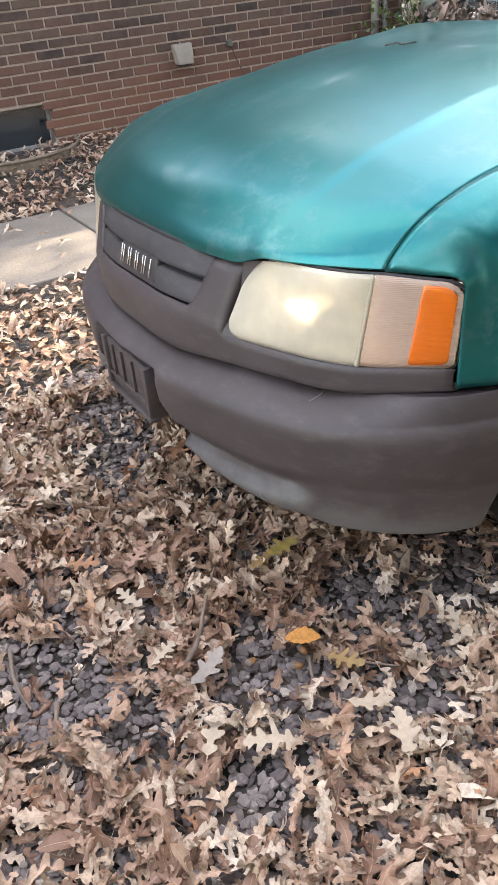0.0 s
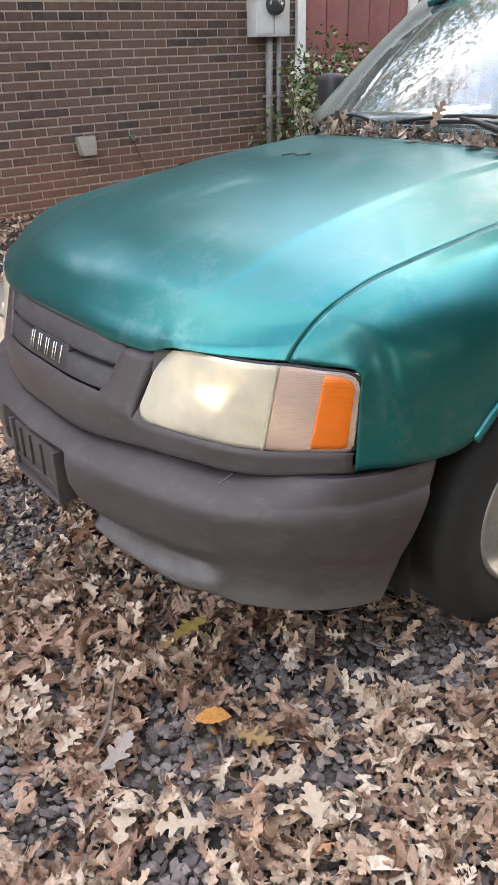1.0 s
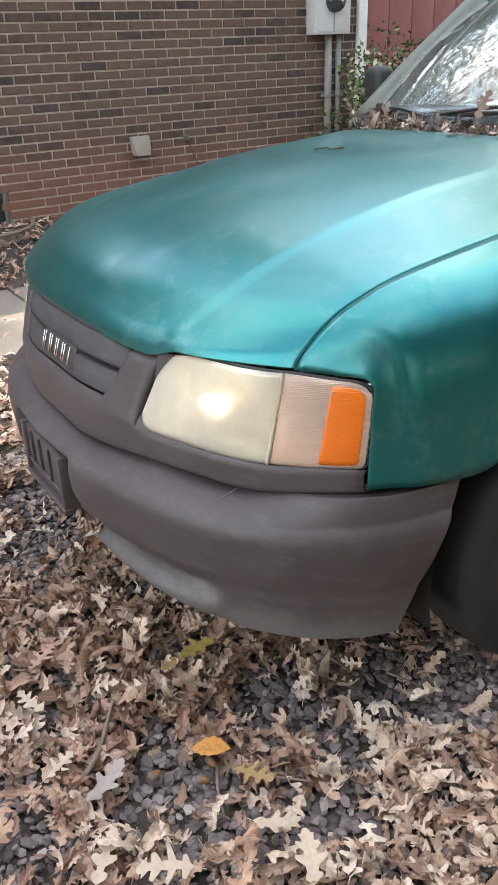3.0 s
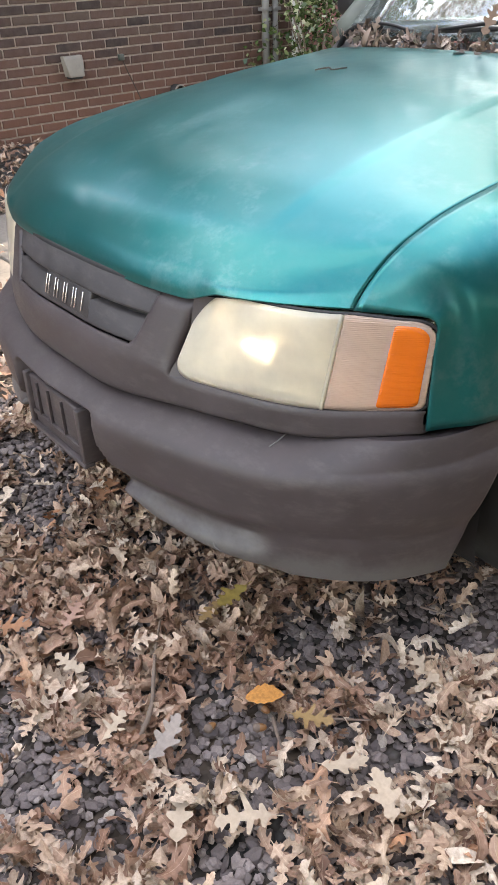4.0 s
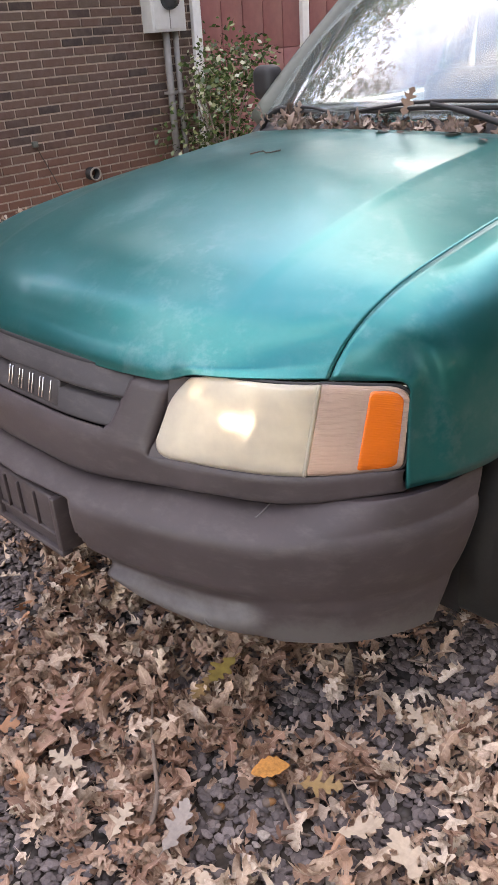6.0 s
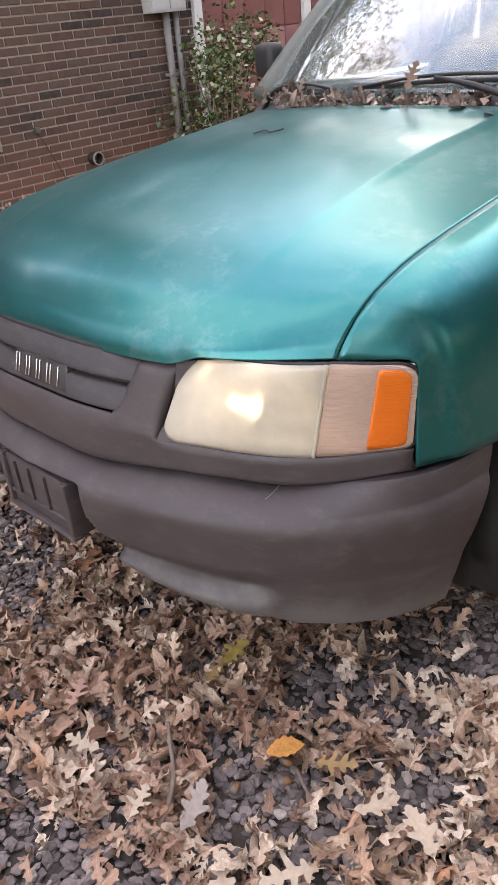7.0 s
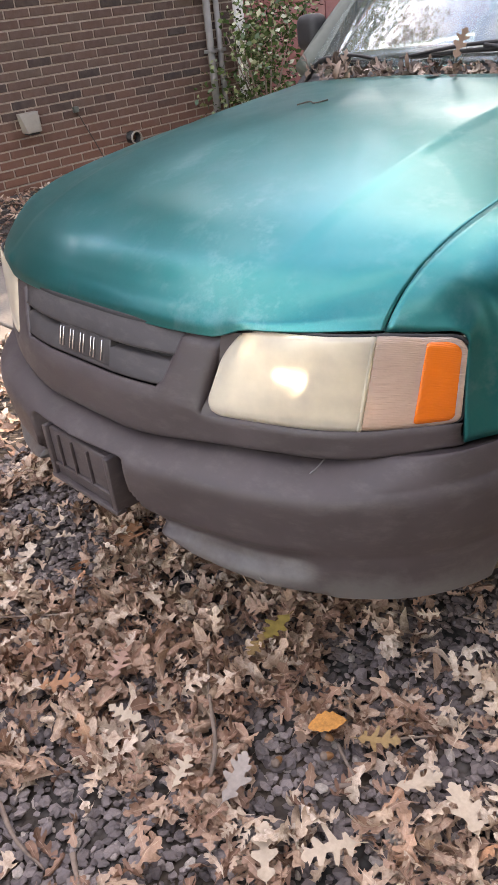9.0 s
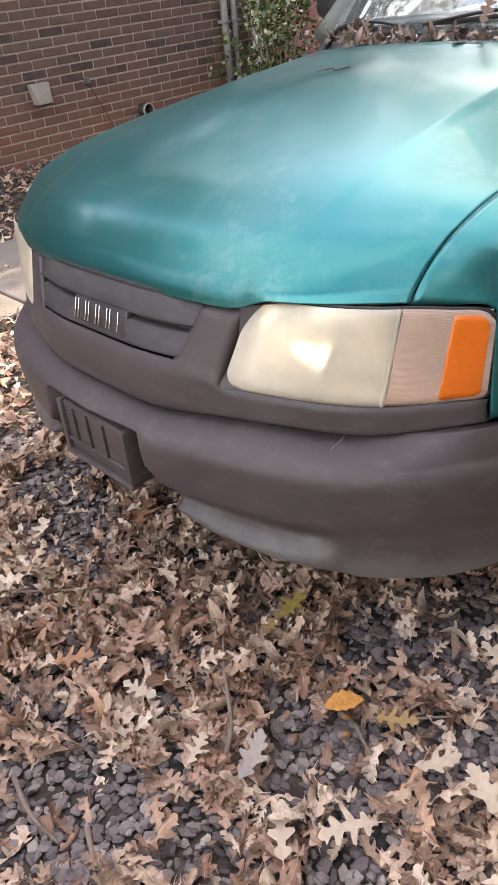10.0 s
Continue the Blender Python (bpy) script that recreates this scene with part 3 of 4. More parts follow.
for side in (False, True):
    lens = np.array(lamp_grid((0.376, 0.416), (0.655, 0.682), 40, 18, left=(0.046, 0.056), out=0.012))
    lamp = panel("headlamp", lens, LENS, truck, "yellowed hazy headlamp lens", 0.003, mirror=side, flip=False)
    clear = np.array(lamp_grid((0.659, 0.686), (0.786, 0.794), 30, 16, right=(0.014, 0.03), out=0.009, bulge=0.003))
    signal = panel("turn_signal", clear, CLEAR_RIBBED, truck, "clear ribbed turn signal lens", 0.003, mirror=side, flip=False)
    panel("amber_lens", lamp_grid((0.731, 0.749), (0.78, 0.789), 14, 14, left=(0.005, 0.006), right=(0.01, 0.024), out=0.0125, bulge=0.003, inset=0.008), AMBER, signal, "orange side lens", 0.003, mirror=side, flip=False)
    back = np.array(lamp_grid((0.38, 0.42), (0.776, 0.784), 40, 14, out=-0.02, bulge=-0.085, inset=0.003))
    bowl_m = Matrix.Translation((0.487 * (-1 if side else 1), 0.085, 0.718)) @ pose(0, 0, 0, -32, 0, -16 if side else 16) @ pose(0, 0, 0, 0, 0, 90)
    bowl_me = lathe([(0.03 - 0.03 * (r / 0.07) ** 2, r) for r in (0.008, 0.015, 0.022, 0.03, 0.04, 0.05, 0.06, 0.07)], (0, 0, 0), 40)
    bowl_me.transform(bowl_m)
    bowl = part("reflector_bowl", bowl_me, BOWL, lamp, "round silvered bowl round the bulb")
    # the bulb is unlit; its glow replaces light the bowl would reflect
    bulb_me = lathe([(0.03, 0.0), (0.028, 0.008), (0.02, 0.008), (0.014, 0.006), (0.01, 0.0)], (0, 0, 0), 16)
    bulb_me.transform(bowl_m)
    part("bulb", bulb_me, HOT_SPOT, bowl, "small unlit bulb given a glow for the lens's bright spot")
    panel("lamp_reflector", back, REFLECTOR, lamp, "silvered reflector behind the lens", 0.01, mirror=side, flip=True)
    n, m = len(lens), len(clear)
    ring = [lens[a, 0] for a in range(n)] + [clear[a, 0] for a in range(m)] + [clear[-1, b] for b in range(1, 16)] + [clear[a, -1] for a in range(m - 2, -1, -1)] + [lens[a, -1] for a in range(n - 1, -1, -1)] + [lens[0, b] for b in range(16, -1, -1)]
    ring = [Vector((-p[0] if side else p[0], p[1] + 0.007, p[2])) for p in ring]
    part("lamp_seal", tube(ring, 0.0035, 6), BLACK, lamp, "black rubber lamp seal")
    split = [(lens[-1, b] + clear[0, b * 15 // 17]) / 2 for b in range(18)]
    part("lamp_divider", tube([Vector((-p[0] if side else p[0], p[1], p[2])) for p in split], 0.0045, 6), LENS, lamp)
    for pts, corner in (([(p[0], p[2]) for p in lens[13::-1, 0]] + [(lens[0, 2, 0], lens[0, 2, 2])], (0.371, 0.641)),
                        ([(lens[0, -3, 0], lens[0, -3, 2])] + [(p[0], p[2]) for p in lens[:17, -1]], (0.404, lip_z(0.404) + 0.002))):
        me = fillet(pts, corner)
        if side:
            me.transform(Matrix.Scale(-1, 4, (1, 0, 0)))
        part("corner_fillet", me, PLASTIC, fascia)

# wheels
def wheel(x, y, sign):
    tyre = part("wheel", lathe([(-0.1, 0.21), (-0.1, 0.3), (-0.085, 0.325), (-0.06, 0.335), (0.06, 0.335), (0.085, 0.325), (0.1, 0.3), (0.104, 0.26), (0.095, 0.215), (0.09, 0.2)] if sign > 0 else
                               [(0.1, 0.21), (0.1, 0.3), (0.085, 0.325), (0.06, 0.335), (-0.06, 0.335), (-0.085, 0.325), (-0.1, 0.3), (-0.104, 0.26), (-0.095, 0.215), (-0.09, 0.2)], (x, y, 0.335)), RUBBER, truck, "black rubber tyre")
    part("rim", lathe([(s * sign, r) for s, r in ((0.088, 0.205), (0.096, 0.2), (0.092, 0.19), (0.06, 0.18), (0.055, 0.12), (0.07, 0.07), (0.085, 0.035), (0.085, 0.0))], (x, y, 0.335)), RIM, tyre, "silver metal rim")
    return tyre


for x, sign in ((0.745, 1), (-0.745, -1)):
    wheel(x, 0.81, sign)
    wheel(x, 3.56, sign)
    part("wheel_liner", sheet([[(0.5 * sign, 0.81 + 0.44 * math.cos(w), 0.335 + 0.44 * math.sin(w)), (0.83 * sign, 0.81 + 0.43 * math.cos(w), 0.335 + 0.43 * math.sin(w))] for w in np.linspace(-0.2, math.pi + 0.2, 24)]), BLACK, truck)

# cab and bed
pillar_line = [(0.735, 1.47, 1.09), (0.722, 1.59, 1.19), (0.7, 1.77, 1.33), (0.665, 2.04, 1.53)]
base_line = spline([(-0.735, 1.47, 1.09), (-0.42, 1.29, 1.11), (0, 1.22, 1.118), (0.42, 1.29, 1.11), (0.735, 1.47, 1.09)], 25)
top_line = spline([(-0.665, 2.04, 1.53), (-0.37, 1.97, 1.555), (0, 1.93, 1.565), (0.37, 1.97, 1.555), (0.665, 2.04, 1.53)], 25)
glass_grid = np.array([base_line * (1 - t) + top_line * t + np.array((0, -0.02, 0.02)) * math.sin(math.pi * t) for t in np.linspace(0, 1, 12)])
panel("windscreen", glass_grid, GLASS, truck, "curved glass windscreen reflecting trees and sky", 0.005)
for side in (False, True):
    part("windscreen_pillar", tube([Vector((-p[0] if side else p[0], p[1], p[2])) + Vector((0, 0.01, 0)) for p in spline(pillar_line, 8)], 0.05, 12), TRIM_GREY, truck, "dull grey-olive windscreen pillar")
roof = [[(x, y, z - 0.06 * (abs(x) / 0.62) ** 3) for x in np.linspace(-0.62, 0.62, 15)] for y, z in ((1.93, 1.555), (2.1, 1.59), (2.4, 1.605), (2.75, 1.59), (2.85, 1.54))]
panel("roof", np.array(roof), PAINT, truck, thick=0.02)
for side in (False, True):
    door = [[(0.855 - 0.06 * abs(v - 0.45) ** 2, y, 0.26 + v * 0.745) for v in np.linspace(0, 1, 10)] for y in np.linspace(1.41, 2.78, 8)]
    panel("door", np.array(door), PAINT, truck, thick=0.03, mirror=side, flip=False)
    frame_line = [(0.74, 1.5, 1.09), (0.665, 2.07, 1.54), (0.64, 2.72, 1.55), (0.74, 2.82, 1.05)]
    part("window_frame", tube([Vector((-p[0] if side else p[0], p[1], p[2])) for p in spline(frame_line, 20)], 0.03, 8), BLACK, truck)
    side_glass = [[(0.72 - 0.1 * v, 1.52 + v * 0.55 + u * (1.28 - v * 0.6), 1.04 + v * 0.48) for u in np.linspace(0, 1, 5)] for v in np.linspace(0, 1, 5)]
    panel("side_window", np.array(side_glass), GLASS, truck, thick=0.004, mirror=side)
    bed = [[(0.86 - 0.04 * abs(v - 0.4) ** 2, y, max(0.4 + v * 0.62, (0.335 + math.sqrt(max(0.0, 0.4 ** 2 - (y - 3.56) ** 2))) * (1 - v) + 1.02 * v if abs(y - 3.56) < 0.4 else 0.0)) for v in np.linspace(0, 1, 8)] for y in np.linspace(2.84, 4.75, 24)]
    panel("bed_side", np.array(bed), PAINT, truck, thick=0.04, mirror=side)
part("cab_rear_wall", box((-0.64, 2.8, 0.4), (0.64, 2.83, 1.55), 0.01), PAINT, truck)
part("rear_window", box((-0.52, 2.832, 1.12), (0.52, 2.838, 1.46), 0.002), DARK_GLASS, truck)
part("cab_lining", box((-0.62, 2.78, 0.42), (0.62, 2.795, 1.53)), BLACK, truck)
part("cab_floor", box((-0.8, 1.41, 0.4), (0.8, 2.79, 0.44)), BLACK, truck)
part("bed_floor", box((-0.8, 2.85, 0.62), (0.8, 4.72, 0.66)), PAINT, truck)
part("tailgate", box((-0.78, 4.7, 0.5), (0.78, 4.75, 1.02), 0.01), PAINT, truck)
part("rear_bumper", box((-0.82, 4.78, 0.42), (0.82, 4.9, 0.58), 0.02), BLACK, truck)
part("chassis", box((-0.5, 0.3, 0.3), (0.5, 4.7, 0.42), 0.02), BLACK, truck)
part("dashboard", box((-0.62, 1.55, 0.8), (0.62, 1.9, 1.0), 0.04), BLACK, truck)
part("firewall", box((-0.66, 1.36, 0.4), (0.66, 1.4, 1.03)), BLACK, truck)
part("bench_seat", box((-0.6, 2.3, 0.6), (0.6, 2.6, 1.2), 0.06), BLACK, truck)


# cowl, wipers and mirrors
cowl_front = spline([(-0.68, 1.27, 1.02), (-0.4, 1.16, 1.05), (0, 1.1, 1.06), (0.4, 1.16, 1.05), (0.68, 1.27, 1.02)], 25)
panel("cowl", np.array([cowl_front * (1 - t) + (base_line + np.array((0, 0, -0.012))) * t + np.array((0, 0, -0.012)) * math.sin(math.pi * t) for t in np.linspace(0, 1, 6)]), COWL, truck, "black plastic cowl grille full of leaves", 0.01)


def wiper(blade, arm):
    w = part("wiper", tube(spline(arm, 10), [0.011] * 4 + [0.009] * 3 + [0.007] * 3, 8), BLACK, truck, "black windscreen wiper")
    b = spline(blade, 14)
    part("wiper_blade", tube(b, 0.006, 6), RUBBER, w)
    part("wiper_bridge", tube([p + np.array((0, -0.006, 0.014 * math.sin(math.pi * k / 13) + 0.004)) for k, p in enumerate(b)], 0.005, 6), BLACK, w)


wiper([(-0.56, 1.37, 1.135), (-0.35, 1.29, 1.135), (-0.2, 1.265, 1.13)], [(-0.62, 1.36, 1.075), (-0.57, 1.34, 1.115), (-0.48, 1.32, 1.145), (-0.36, 1.29, 1.145)])
wiper([(-0.12, 1.25, 1.135), (0.15, 1.22, 1.15), (0.4, 1.25, 1.146), (0.54, 1.29, 1.146)], [(0.62, 1.2, 1.05), (0.48, 1.17, 1.1), (0.32, 1.17, 1.145), (0.2, 1.19, 1.163)])
for side in (1, -1):
    m = box((-0.065, -0.04, -0.062), (0.065, 0.04, 0.062), 0.034, 4)
    bmesh.ops.transform(m, matrix=Matrix.Translation((0.81 * side, 1.6, 1.215)) @ pose(0, 0, 0, 0, 0, 12 * side), verts=m.verts)
    mirror = part("door_mirror", m, BLACK, truck, "black plastic door mirror")
    part("mirror_arm", tube([(0.76 * side, 1.63, 1.09), (0.81 * side, 1.61, 1.17)], 0.025, 8), BLACK, mirror)
# house roof, added out of view; its eave shades the path's far edge
roof_thing = thing("house_roof", "plain dark shingle roof added out of view above the house wall", "roof", kind="structure")
panel("roof_slope", np.array([[(-3.6 - 4.15 * t, y, 2.55 + 2.0 * t) for y in (-14.0, 2.0, 8.6)] for t in (0, 0.5, 1)]), ROOFING, roof_thing, thick=0.1)

# concrete path between truck and house
path = thing("concrete_path", "pale concrete garden path with a crack", "path", kind="structure")
for k in range(5):
    part("slab", box((-2.95, -2.29 + k * 1.5, -0.05), (-1.855, -0.805 + k * 1.5, 0.03), 0.008), CONCRETE, path)

# house wall along x = -4.15
WALL_X = -4.15
BL, BH, JOINT = 0.2, 0.0634, 0.012
WIN = (0.28, 1.155, 0.135, 0.428)


def wall_box(y0, y1, z0, z1):
    return box((WALL_X - 0.25, y0, z0), (WALL_X - 0.003, y1, z1))


wall = tagged(part("wall_house", wall_box(-14.0, WIN[0], -0.3, 2.6), MORTAR), "brown brick house wall with pale mortar", "wall", kind="structure")
part("wall_section", wall_box(WIN[1], 4.352, -0.3, 2.6), MORTAR, wall)
part("wall_section", wall_box(WIN[0], WIN[1], -0.3, WIN[2]), MORTAR, wall)
part("wall_section", wall_box(WIN[0], WIN[1], WIN[3], 2.6), MORTAR, wall)
window = thing("window_1", "dark basement window in a steel frame", "window", kind="structure")
for y0, y1, z0, z1 in ((WIN[0], WIN[1], WIN[3] - 0.03, WIN[3]), (WIN[0], WIN[1], WIN[2], WIN[2] + 0.025), (WIN[0], WIN[0] + 0.03, WIN[2] + 0.025, WIN[3] - 0.03), (WIN[1] - 0.03, WIN[1], WIN[2] + 0.025, WIN[3] - 0.03), (0.705, 0.735, WIN[2] + 0.025, WIN[3] - 0.03)):
    part("window_frame", box((WALL_X - 0.1, y0, z0), (WALL_X - 0.06, y1, z1), 0.004), CONDUIT, window)
part("pane", box((WALL_X - 0.088, WIN[0] + 0.01, WIN[2] + 0.01), (WALL_X - 0.082, WIN[1] - 0.01, WIN[3] - 0.01)), DARK_GLASS, window)
well_rim = [(WALL_X + 0.45 * math.sin(w), 0.76 - 0.52 * math.cos(w), 0.0) for w in np.linspace(0, math.pi, 33)]
well = thing("window_well", "curved corrugated steel window well against the wall", "window well")
part("well_wall", sheet([[(x, y, z) for z in (-0.1, 0.0, 0.09, 0.175)] for x, y, _ in well_rim]), RUSTY, well)
part("rim", tube([(x, y, 0.18) for x, y, _ in well_rim], 0.012, 8), RUSTY, well)

meter = thing("electric_meter", "grey metal electricity meter box with round glass meter", "meter box")
part("meter_box", box((WALL_X, 3.815, 1.326), (WALL_X + 0.13, 4.18, 1.8), 0.008), GREY_BOX, meter)
part("cover", box((WALL_X + 0.13, 3.837, 1.346), (WALL_X + 0.138, 4.16, 1.78), 0.003), GREY_BOX, meter)
part("hinge_seam", box((WALL_X + 0.1385, 3.995, 1.346), (WALL_X + 0.1405, 4.003, 1.78)), CONDUIT, meter)
part("meter_glass", lathe([(0.138, 0.085), (0.17, 0.083), (0.2, 0.07), (0.205, 0.0)], (WALL_X, 3.998, 1.565), 32), DARK_GLASS, meter)
for y, r, z0 in ((4.015, 0.03, 0.1), (4.12, 0.024, 0.1)):
    pipe = thing("conduit", "grey electrical conduit running down the brick wall", "conduit", "conduits below the meter")
    part("tube", tube([(WALL_X + 0.05, y, z0), (WALL_X + 0.05, y, 0.7), (WALL_X + 0.05, y, 1.326)], r, 12), CONDUIT, pipe)
    part("clamp", box((WALL_X, y - r - 0.012, 0.85), (WALL_X + 0.085, y + r + 0.012, 0.875), 0.003), CONDUIT, pipe)
vent = thing("wall_vent", "small white hooded vent on the brick wall", "vent")
bm = box((WALL_X, 2.142, 0.543), (WALL_X + 0.05, 2.28, 0.678), 0.004)
for v in bm.verts:
    if v.co.z < 0.615 and v.co.x > WALL_X + 0.02:
        v.co.x += 0.04
    if v.co.z > 0.615:
        v.co.y = 2.211 + (v.co.y - 2.211) * 1.12
    else:
        v.co.y = 2.211 + (v.co.y - 2.211) * 0.84
part("hood_cover", bm, VENT, vent)
part("opening", box((WALL_X, 2.167, 0.53), (WALL_X + 0.08, 2.255, 0.5415)), BLACK, vent)
stub = thing("drain_pipe", "black pipe stub with white rim sticking out of bricks", "pipe")
part("tube", lathe([(-0.02, 0.05), (0.075, 0.05), (0.075, 0.043), (-0.01, 0.043), (-0.01, 0.0)], (WALL_X, 3.1, 0.345), 32), BLACK, stub)
part("rim", lathe([(0.072, 0.052), (0.085, 0.052), (0.087, 0.043), (0.07, 0.043)], (WALL_X, 3.1, 0.345), 32), VENT, stub)
cable = thing("cable", "thin brown cable hanging on the brick wall", "cable")
part("wire", tube(spline([(WALL_X + 0.01, 2.635, 0.63), (WALL_X + 0.02, 2.665, 0.54), (WALL_X + 0.03, 2.735, 0.38), (WALL_X + 0.05, 2.8, 0.2)], 14), 0.0042, 6), TWIG_DARK, cable)
part("wire_clip", box((WALL_X, 2.605, 0.61), (WALL_X + 0.03, 2.65, 0.652), 0.006), TRIM_GREY, cable)

trim = thing("trim", "white painted corner boards beside red siding", "trim", kind="structure")
part("board", box((WALL_X - 0.1, 4.355, 0.1), (WALL_X + 0.03, 4.45, 2.6), 0.004), WHITE, trim)
part("board", box((WALL_X - 0.1, 5.79, 0.1), (WALL_X + 0.03, 5.89, 2.6), 0.004), WHITE, trim)
siding = tagged(part("wall_siding", box((WALL_X - 0.2, 4.455, 0.0), (WALL_X - 0.03, 8.5, 2.6)), SIDING), "dark red vertical panel siding", "wall", kind="structure")
for z0, z1 in ((0.12, 1.12), (1.126, 2.58)):
    y = 4.46
    while y < 8.4:
        if not 5.78 < y + 0.1 < 5.9:
            part("panel_board", box((WALL_X - 0.03, y, z0), (WALL_X - 0.005, min(y + 0.262, 5.785 if y < 5.8 else 9), z1), 0.006), SIDING, siding)
        y += 0.27 if not 5.5 < y < 5.78 else 0.4


# shrub by the meter
def leaf_cloud(rng, count, centre, radii, size, droop=0.0):
    """Small pointed leaves strewn through an uneven ball."""
    verts, faces = [], []
    lobes = [(Vector((rng.uniform(-0.6, 0.6), rng.uniform(-0.6, 0.6), rng.uniform(-0.6, 0.7))), rng.uniform(0.3, 0.6)) for _ in range(14)]
    for _ in range(count):
        c, r = lobes[rng.randrange(len(lobes))]
        d = Vector((rng.gauss(0, 1), rng.gauss(0, 1), rng.gauss(0, 1))).normalized() * r * rng.random() ** 0.4
        p = c + d
        at = Vector((centre[0] + p.x * radii[0], centre[1] + p.y * radii[1], centre[2] + p.z * radii[2]))
        a = Vector((rng.gauss(0, 1), rng.gauss(0, 1), rng.gauss(0, 0.6) - droop)).normalized()
        b = a.cross(Vector((rng.gauss(0, 1), rng.gauss(0, 1), rng.gauss(0, 1)))).normalized()
        n = a.cross(b)
        s = size * rng.uniform(0.6, 1.3)
        k = len(verts)
        verts += [at, at + a * s * 0.5 + b * s * 0.3 + n * s * 0.08, at + a * s, at + a * s * 0.5 - b * s * 0.3 + n * s * 0.08]
        faces.append((k, k + 1, k + 2, k + 3))
    return as_mesh("leaves", verts, faces)


rng = random.Random(5)
shrub = thing("shrub", "small evergreen shrub with glossy leaves beside the conduits", "shrub", at=(-3.75, 4.274, 0.12))
for k in range(9):
    w = rng.uniform(0, 6.28)
    part("stem", tube([(0, 0, 0), (0.12 * math.cos(w), 0.15 * math.sin(w), 0.4), (0.25 * math.cos(w), 0.33 * math.sin(w), 0.75 + rng.uniform(-0.1, 0.2))], [0.012, 0.008, 0.003], 6), BARK, shrub)
part("foliage", leaf_cloud(rng, 2600, (0, 0.05, 0.62), (0.42, 0.55, 0.58), 0.05), GREEN_LEAF, shrub)


# unseen trees added to shade the yard and show in glass and paint
def tree(at, height, crown_at, radii, count, size, seed):
    r = random.Random(seed)
    t = thing("tree", "tall oak tree with thinning autumn leaves, added out of view for shade and reflections", "tree", "yard trees", at=(*at, 0))
    c = Vector(crown_at) - Vector((*at, 0))
    part("trunk", tube(spline([(0, 0, -0.1), (0.1, 0.05, height * 0.25), (c.x * 0.5, c.y * 0.5, height * 0.5), (c.x, c.y, c.z + radii[2] * 0.3)], 14), [0.26 - 0.016 * k for k in range(14)], 12), BARK, t)
    for k in range(16):
        w, h = r.uniform(0, 6.28), r.uniform(0.5, 0.9)
        root = Vector((c.x * h, c.y * h, height * h * 0.75))
        tip = c + Vector((math.cos(w) * radii[0] * 0.7, math.sin(w) * radii[1] * 0.7, r.uniform(-0.4, 0.6) * radii[2]))
        part("limb", tube([root, (root + tip) / 2 + Vector((0, 0, 0.3)), tip], [0.09, 0.05, 0.015], 7), BARK, t)
    part("crown", leaf_cloud(r, count, c, radii, size), TREE_LEAF, t)
    return t


for k, (x, y) in enumerate(((-9, 17), (-3.5, 19), (2, 18), (7.5, 17), (-13, 11), (13, 12))):
    tree((x, y), 6.0, (x, y, 4.6), (3.6, 3.0, 4.2), 4200, 0.3, 30 + k)
# dense crowns added on the right to darken what the fender reflects
for k, (x, y) in enumerate(((6.2, 5.6), (5.6, 1.2), (5.8, -3.2), (8.5, 9.5))):
    tree((x, y), 5.0, (x, y, 3.2), (2.3, 3.2, 4.6), 6500, 0.3, 50 + k)
tree((-9.2, 3.4), 7.0, (-8.7, 3.2, 6.4), (3.0, 3.6, 2.8), 15000, 0.15, 11)
tree((6.0, 8.8), 7.0, (5.2, 8.0, 4.6), (2.8, 2.8, 2.4), 9000, 0.18, 13)
# next two crowns are set in the sun's way to shade the truck
tree((-1.0, 8.8), 9.0, (-1.7, 7.2, 5.9), (1.35, 2.2, 2.3), 13000, 0.17, 12)
tree((-1.2, 11.4), 10.0, (-2.4, 10.2, 8.2), (1.7, 2.0, 2.3), 11000, 0.18, 17)
tree((-8.6, 9.2), 8.0, (-7.7, 9.0, 6.8), (3.3, 3.2, 3.4), 9000, 0.17, 16)
# next two added beyond the house to darken the hood's reflections
tree((-9.4, -2.0), 7.0, (-8.6, -1.8, 6.3), (3.0, 3.6, 3.4), 13000, 0.17, 14)
tree((-9.0, -9.6), 7.0, (-8.4, -9.0, 5.0), (3.2, 3.2, 3.8), 7000, 0.22, 15)
tree((-6.2, 14.5), 6.0, (-6.2, 14.5, 4.8), (3.0, 3.0, 4.0), 5000, 0.3, 61)
# added behind the camera to darken the nose's reflections
for k, (x, y) in enumerate(((-6.5, -11.5), (6.5, -11.5))):
    tree((x, y), 3.6, (x, y, 2.2), (3.4, 2.4, 2.6), 2600, 0.3, 70 + k)


# fallen leaves, stones and twigs
def curl(points, r, strength=1.0):
    """Rolls, bends and twists a flat leaf."""
    roll = r.choice((-1, 1, 1)) * r.uniform(0.6, 6.5) * strength + 0.01
    bend, twist, side = r.uniform(-1.2, 1.2) * strength, r.uniform(-1.6, 1.6) * strength, r.uniform(-0.5, 0.5)
    wave, phase = r.uniform(0.0, 0.035) * strength, r.uniform(0, 6)
    out = []
    for x, y in points:
        a = x * roll
        out.append((math.sin(a) / roll + side * y * y, y, (1 - math.cos(a)) / roll + bend * y * y + twist * x * y + wave * math.sin(14 * y + 20 * abs(x) + phase)))
    return np.array(out)


